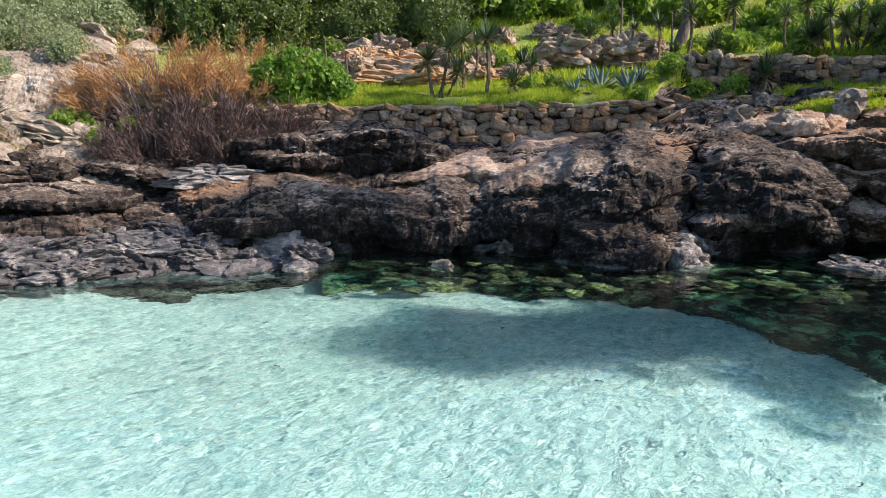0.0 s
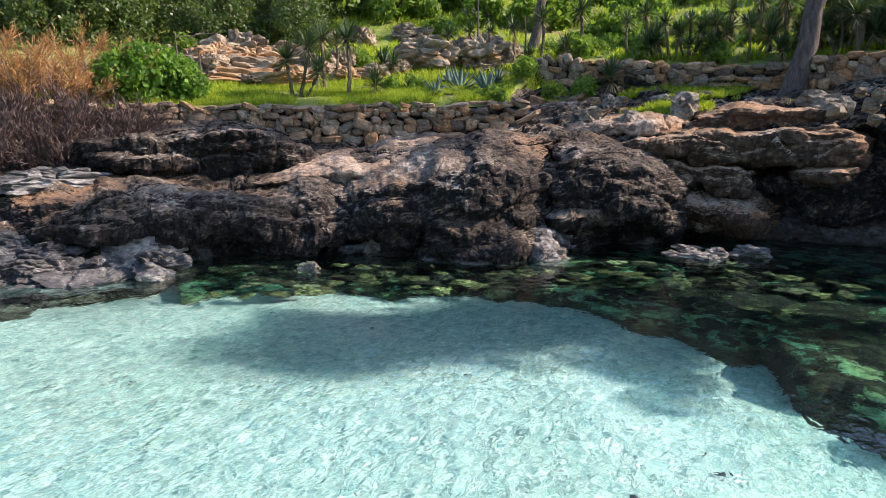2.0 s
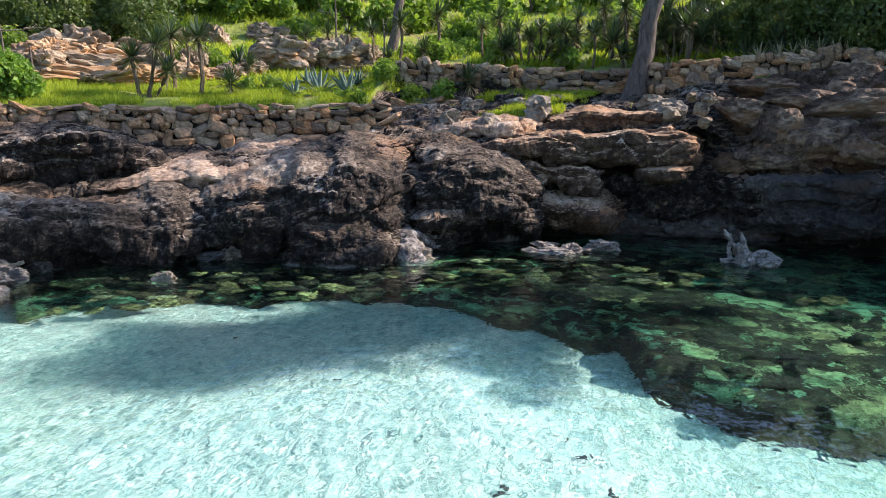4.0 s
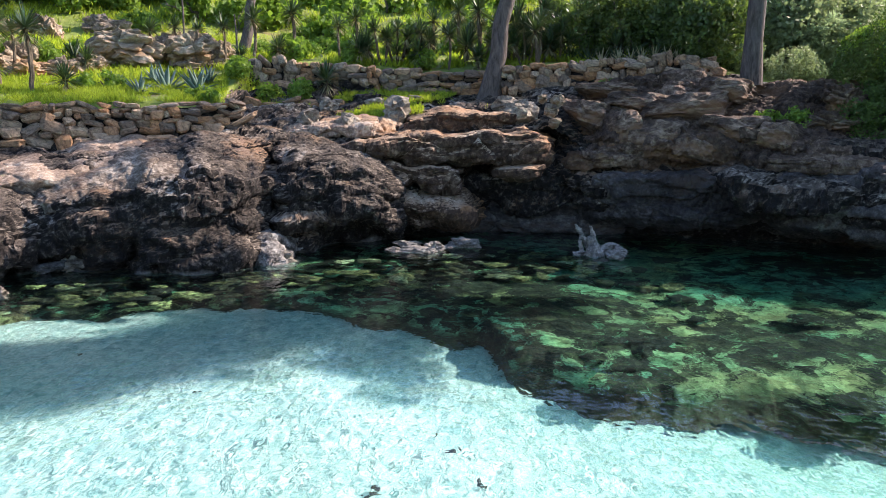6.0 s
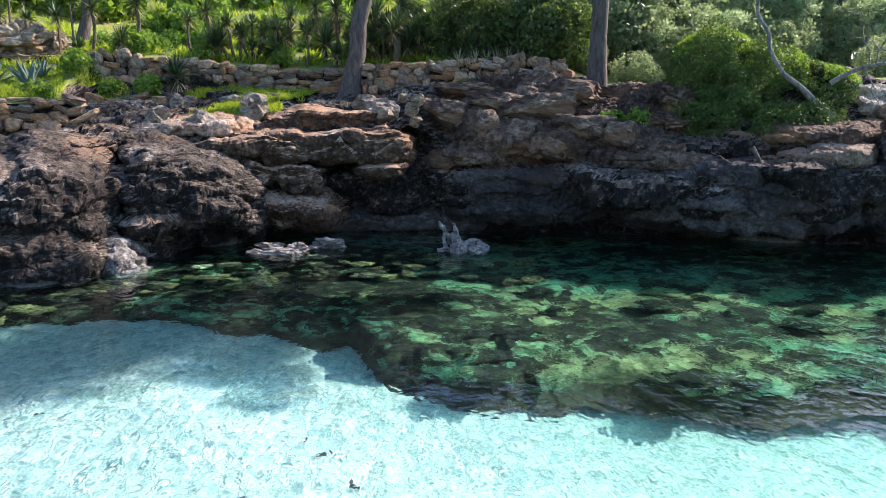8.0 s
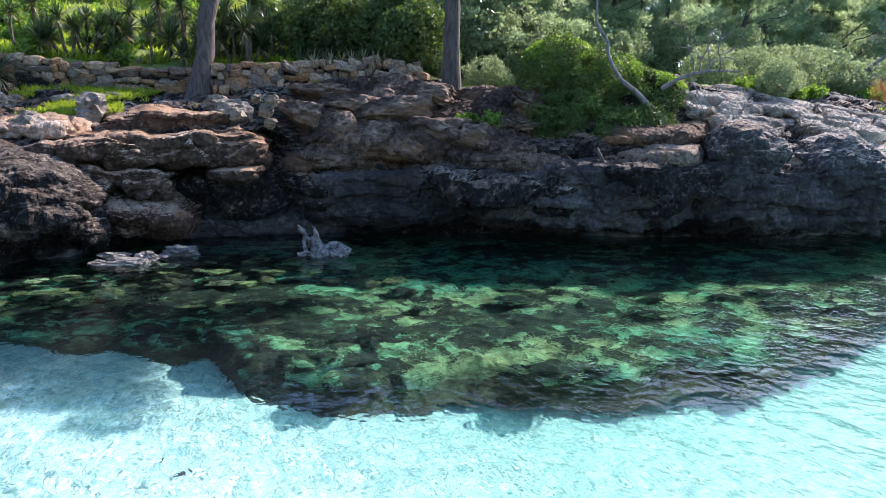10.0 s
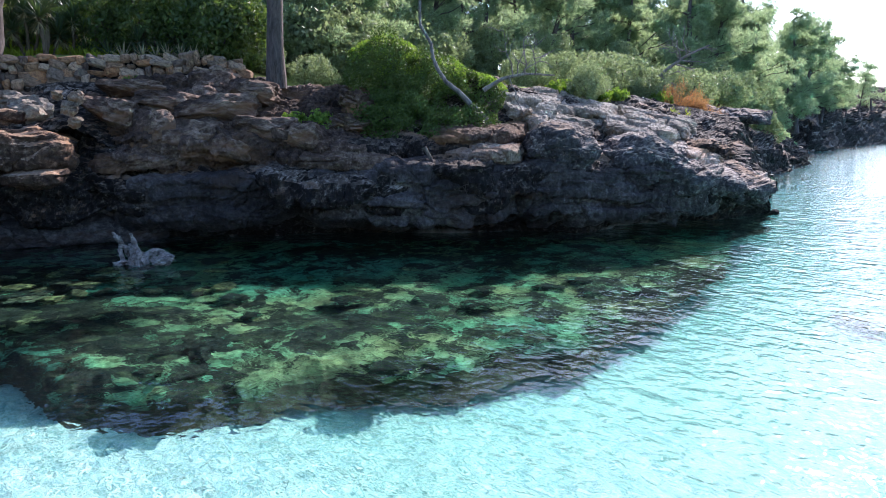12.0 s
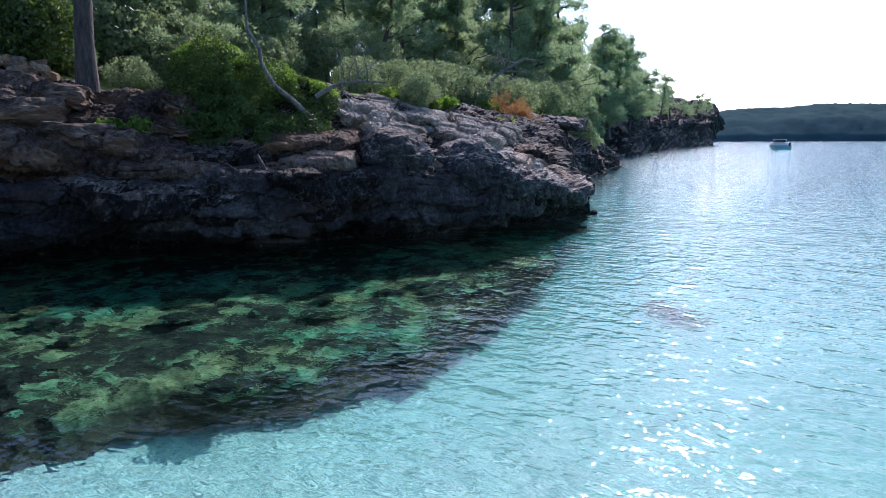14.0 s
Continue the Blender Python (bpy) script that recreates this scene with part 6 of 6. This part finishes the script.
# stones under water on the reef, and dark bits on the sand
for _ in range(70):
    az = rng.uniform(-9, 88)
    e, o = float(reef_edge(az)), float(shore_curves(np.array([az]))["water"][0])
    r = rng.uniform(e + 0.3, max(o - 0.2, e + 0.6))
    s = rng.uniform(0.25, 0.75)
    rock(ALGAE[rng.integers(6)], at(az, r, -0.95 + 0.25 * (r - e) / max(o - e, 1)), (s * 1.3, s * 1.1, s * 0.6), (0, 0, rng.uniform(0, 6.28)), "algae-covered stone lying under clear water", "underwater stones", name="underwater_stone")
SHALLOW = with_material(ROCKS, SHALLOW_ROCK)
for k in range(170):
    az = rng.uniform(-9, 52)
    o = float(np.interp(az, [-9, 5, 15, 21, 30, 40, 52], [14.2, 14.3, 13.9, 14.2, 15.8, 16.5, 15.8]))
    r = o - rng.uniform(0.1, 2.3 if az < 24 else 3.2)
    s = rng.uniform(0.12, 0.5)
    rock(SHALLOW[rng.integers(6)], at(az, r, -0.28 - 0.16 * (o - r) - 0.1 * s), (s * 1.4, s, s * 0.8), (rng.normal() * 0.4, rng.normal() * 0.4, rng.uniform(0, 6.28)), "rounded olive-brown stone under shallow water", "stones in the shallows", name="underwater_stone")
for az, r, s in ((34, 6.6, 0.1), (32.5, 6.9, 0.06), (36.5, 6.0, 0.08), (21, 5.7, 0.08), (13, 8.5, 0.06), (-3, 11.5, 0.08), (48, 5.4, 0.1), (-14, 9, 0.07), (5, 10.4, 0.06), (27, 5.9, 0.08)):
    rock(DARK[rng.integers(6)], at(az, r, -1.22), (s * 1.6, s, s * 0.6), (0, 0, rng.uniform(0, 6.28)), "small dark stone on the sandy sea bed", "stones on the sand", name="small_stone")


rock(ALGAE[1], at(100.5, 13.2, -2.1), (1.5, 0.8, 0.35), (0, 0, 0.4), "dark algae-covered stone on the sea bed", name="small_stone")


# ---------------------------------------------------------------- dead trees and bare branches
def bare_tree(name, seed, trunk, radius, twigs, label, material):
    """A leafless tree: a bent trunk through a few points, with forking boughs."""
    rng = np.random.default_rng(seed)
    thing = tagged(new(name), label, "dead tree")
    t = np.array(trunk, float)
    s = np.linspace(0, len(t) - 1, 18)
    line = np.stack([np.interp(s, np.arange(len(t)), t[:, k]) for k in range(3)], -1)
    for _ in range(2):
        line[1:-1] = 0.25 * line[:-2] + 0.5 * line[1:-1] + 0.25 * line[2:]
    part("trunk", mesh_from("trunk", *tube(line, np.linspace(radius, radius * 0.3, 18), 8, rng, 0.06), material, True), parent=thing)
    for _ in range(twigs):
        i = rng.integers(6, 18)
        a = line[i]
        d = unit(rng.normal(size=3) * [1, 0.6, 0.7] + [0, 0, 0.4])
        b = a + d * rng.uniform(0.5, 1.3)
        bough = wander(a, b, 8, rng, 0.12)
        bits = [tube(bough, np.linspace(radius * 0.35, 0.008, 8), 5)]
        for _ in range(4):
            j = rng.integers(2, 8)
            e = bough[j] + unit(d + rng.normal(size=3) * 0.8) * rng.uniform(0.25, 0.6)
            bits.append(tube(wander(bough[j], e, 5, rng, 0.06), np.linspace(0.014, 0.004, 5), 4))
        part("bough", mesh_from("bough", *join(bits), material, True), parent=thing)
    return thing


put(bare_tree("dead_branch", 82, [(0, 0, 0), (0.5, 0, 0.3), (1.1, -0.1, 0.4), (1.8, 0, 0.36)], 0.06, 6, "bare bleached branch lying over the rocks", DEAD_BARK), 72.3, 18.6, 3.65, -radians(75))
put(bare_tree("leaning_tree", 83, [(0, 0, -0.3), (0.35, 0, 0.6), (0.9, 0, 1.3), (1.7, 0, 1.9), (2.6, 0, 2.3)], 0.1, 12, "leaning grey tree with bare boughs on the headland", DEAD_BARK), 84.2, 30, 3.6, -radians(84))
put(bare_tree("fallen_branch", 84, [(0, 0, 0.15), (0.2, 0, -0.2), (0.15, -0.1, -0.55), (0.3, -0.1, -0.8)], 0.05, 5, "dark driftwood branch hanging over the cliff face", PINE_BARK), 67.6, 16.4, 2.1, -radians(68))
for az, r, h, sd in ((-9.2, 19.8, 1.7, 1), (-7.6, 20.4, 1.2, 2), (17.3, 23.2, 1.6, 3), (13.6, 27, 3.0, 4)):
    put(bare_tree("sapling", 90 + sd, [(0, 0, -0.2), (0.03, 0, h * 0.5), (0.0, 0.02, h)], 0.05, 1, "thin bare sapling trunk on the terrace", PINE_BARK), az, r, ground_z(az, r))


# ---------------------------------------------------------------- boat
def boat():
    thing = tagged(new("motor_boat"), "small white motor boat with a teal hull moored in the bay", "boat")
    n = 15
    y = np.linspace(-3.4, 3.4, n)
    half = 1.75 * np.clip(1 - np.clip((y - 0.3) / 3.1, 0, 1) ** 2.2, 0.02, 1)
    rows = []
    for zf, wf in ((-0.3, 0.45), (0.0, 0.78), (0.45, 0.95), (0.95, 1.0)):
        z = zf + 0.3 * np.clip(y / 3.4, 0, 1) ** 2 * (zf > 0.3)
        rows.append(np.stack([half * wf, y, z + 0 * y], -1))
    ring = np.stack([*[r * [-1, 1, 1] for r in rows[::-1]], *rows], 0)
    hull_m = Mat("teal_hull_paint")
    hull_m = hull_m.done(hull_m.ramp(hull_m.noise(3, 4), (0.3, (0.16, 0.38, 0.36)), (0.7, (0.22, 0.46, 0.43))), 0.35)
    white = Mat("white_gelcoat")
    white = white.done(white.ramp(white.noise(2, 4), (0.3, (0.7, 0.7, 0.68)), (0.7, (0.82, 0.82, 0.8))), 0.3)
    dark = Mat("dark_glass")
    dark = dark.done((0.02, 0.025, 0.03), 0.08)
    part("hull", mesh_from("hull", ring.reshape(-1, 3), grid_faces(8, n), hull_m, True), parent=thing, label="teal painted hull")
    bm = bmesh.new()
    bmesh.ops.create_cube(bm, size=1, matrix=Matrix.Translation((0, -3.38, 0.35)) @ Matrix.Diagonal((3.3, 0.06, 1.15, 1)))
    part("transom", bm, hull_m, thing)
    for nm, loc, size, mat in (("deck", (0, -0.3, 0.9), (3.3, 5.6, 0.06), white), ("gunwale", (1.68, -1.1, 1.0), (0.12, 4.6, 0.14), white), ("gunwale", (-1.68, -1.1, 1.0), (0.12, 4.6, 0.14), white),
                               ("cabin", (0, 0.6, 1.25), (2.4, 2.4, 0.65), white), ("windscreen", (0, -0.55, 1.75), (2.2, 0.08, 0.5), dark), ("canopy", (0, -0.6, 2.15), (2.3, 1.9, 0.07), white),
                               ("outboard_motor", (1.2, -3.6, 1.1), (0.4, 0.45, 0.85), dark), ("seat", (0, -2.5, 1.15), (2.4, 0.6, 0.4), white)):
        bm = bmesh.new()
        bmesh.ops.create_cube(bm, size=1, matrix=Matrix.Translation(loc) @ Matrix.Diagonal((*size, 1)))
        bmesh.ops.bevel(bm, geom=bm.edges[:], offset=min(size) * 0.3, segments=2, affect="EDGES")
        made = part(nm, bm, mat, thing)
        if nm == "canopy":
            canopy = made
    for x in (-1.05, 1.05):
        for y0 in (-1.4, 0.2):
            part("canopy_post", mesh_from("canopy_post", *tube([(x, y0, 1.0), (x, y0, 2.14)], [0.03, 0.03], 6), white, True), parent=canopy)
    return thing


put(boat(), 107.5, 171, 0.0, radians(-107.5 + 14))


# ---------------------------------------------------------------- dry stone walls, stone by stone
def wall_stones(seed):
    rng = np.random.default_rng(seed)
    bm = bmesh.new()
    bmesh.ops.create_cube(bm, size=1)
    for v in bm.verts:
        v.co += Vector(rng.uniform(-0.21, 0.21, 3))
    bmesh.ops.bevel(bm, geom=bm.edges[:], offset=0.2, segments=1, affect="EDGES")
    for v in bm.verts:
        v.co += Vector(rng.uniform(-0.035, 0.035, 3))
    me = bpy.data.meshes.new("stone")
    bm.to_mesh(me)
    bm.free()
    me.materials.append(WALL_STONE)
    return me


STONES = [wall_stones(s) for s in range(16)]


def dry_wall(name, az0, az1, r_at, base_at, top_at, courses, widths, label, seed):
    """A dry stone wall along an arc: a rubble core and single stones in uneven courses."""
    rng = np.random.default_rng(seed)
    az = np.linspace(az0, az1, 60)
    r, b, t = (np.interp(az, *zip(*k)) for k in (r_at, base_at, top_at))
    prof_r = [r + 0.02, r + 0.05, r + 0.5, r + 0.52]
    prof_z = [b - 0.3, t - 0.1, t - 0.1, b - 0.3]
    g = np.stack([polar(az, pr, pz) for pr, pz in zip(prof_r, prof_z)])
    core = tagged(part(name, mesh_from(name, g.reshape(-1, 3), grid_faces(4, 60), ROCK)), label, "stone wall", kind="structure")
    length = radians(az1 - az0) * float(r.mean())
    low = 0.0
    for height, width in zip(courses, widths):
        x = rng.uniform(-0.2, 0.1)
        while x < length:
            w = width * rng.uniform(0.5, 1.65)
            a = az0 + (x + w / 2) / length * (az1 - az0)
            rr, bb, tt = (float(np.interp(a, *zip(*k))) for k in (r_at, base_at, top_at))
            fit = (tt - bb) / sum(courses)
            h = height * fit * rng.uniform(0.7, 1.55)
            ob = new("stone", STONES[rng.integers(16)])
            ob.parent = core
            z = bb + (low + height / 2) * fit + rng.normal() * 0.03
            ob.matrix_basis = (Matrix.Translation(at(a, rr + 0.03 + rng.uniform(-0.09, 0.05), z)) @ Euler((rng.normal() * 0.12, rng.normal() * 0.2, -radians(a) + rng.normal() * 0.16)).to_matrix().to_4x4()
                               @ Matrix.Diagonal((w * 1.02, 0.36, h * 1.06, 1)))
            x += w
        low += height
    return core


dry_wall("wall_garden", -18.6, 17.2, [(-20.5, 18.75), (-8, 18.5), (5, 18.35), (17.2, 18.35)], [(-20.5, 2.35), (-11, 2.15), (5, 2.15), (14, 2.35), (17.2, 2.6)],
         [(-20.5, 3.12), (-8, 3.2), (5, 3.2), (17.2, 3.3)], [0.28, 0.21, 0.17, 0.15, 0.12, 0.11], [0.5, 0.38, 0.3, 0.27, 0.25, 0.3], "low dry stone garden wall of tan and grey limestone", 1)
dry_wall("wall_upper", 18.2, 37.0, [(18.2, 21.9), (28, 21.8), (37, 21.5)], [(18.2, 3.75), (28, 3.75), (37, 3.65)], [(18.2, 4.75), (25, 4.55), (37, 4.3)], [0.3, 0.26, 0.22, 0.2], [0.4, 0.36, 0.34, 0.32],
         "shaded dry stone terrace wall below the yuccas", 2)
dry_wall("wall_cliff", 37.6, 53.5, [(37.6, 20.95), (45, 20.7), (53.5, 20.5)], [(37.6, 3.6), (45, 3.8), (53.5, 3.95)], [(37.6, 4.42), (45, 4.55), (51, 4.66), (53.5, 4.5)], [0.24, 0.22, 0.2, 0.2], [0.3, 0.27, 0.28, 0.32],
         "tan dry stone wall along the cliff top", 3)
dry_wall("wall_step", 15.5, 24.5, [(15.5, 20.3), (24.5, 20.6)], [(15.5, 2.9), (24.5, 3.25)], [(15.5, 3.35), (24.5, 3.55)], [0.22, 0.18], [0.45, 0.4], "low step of dark stones across the bench", 4)
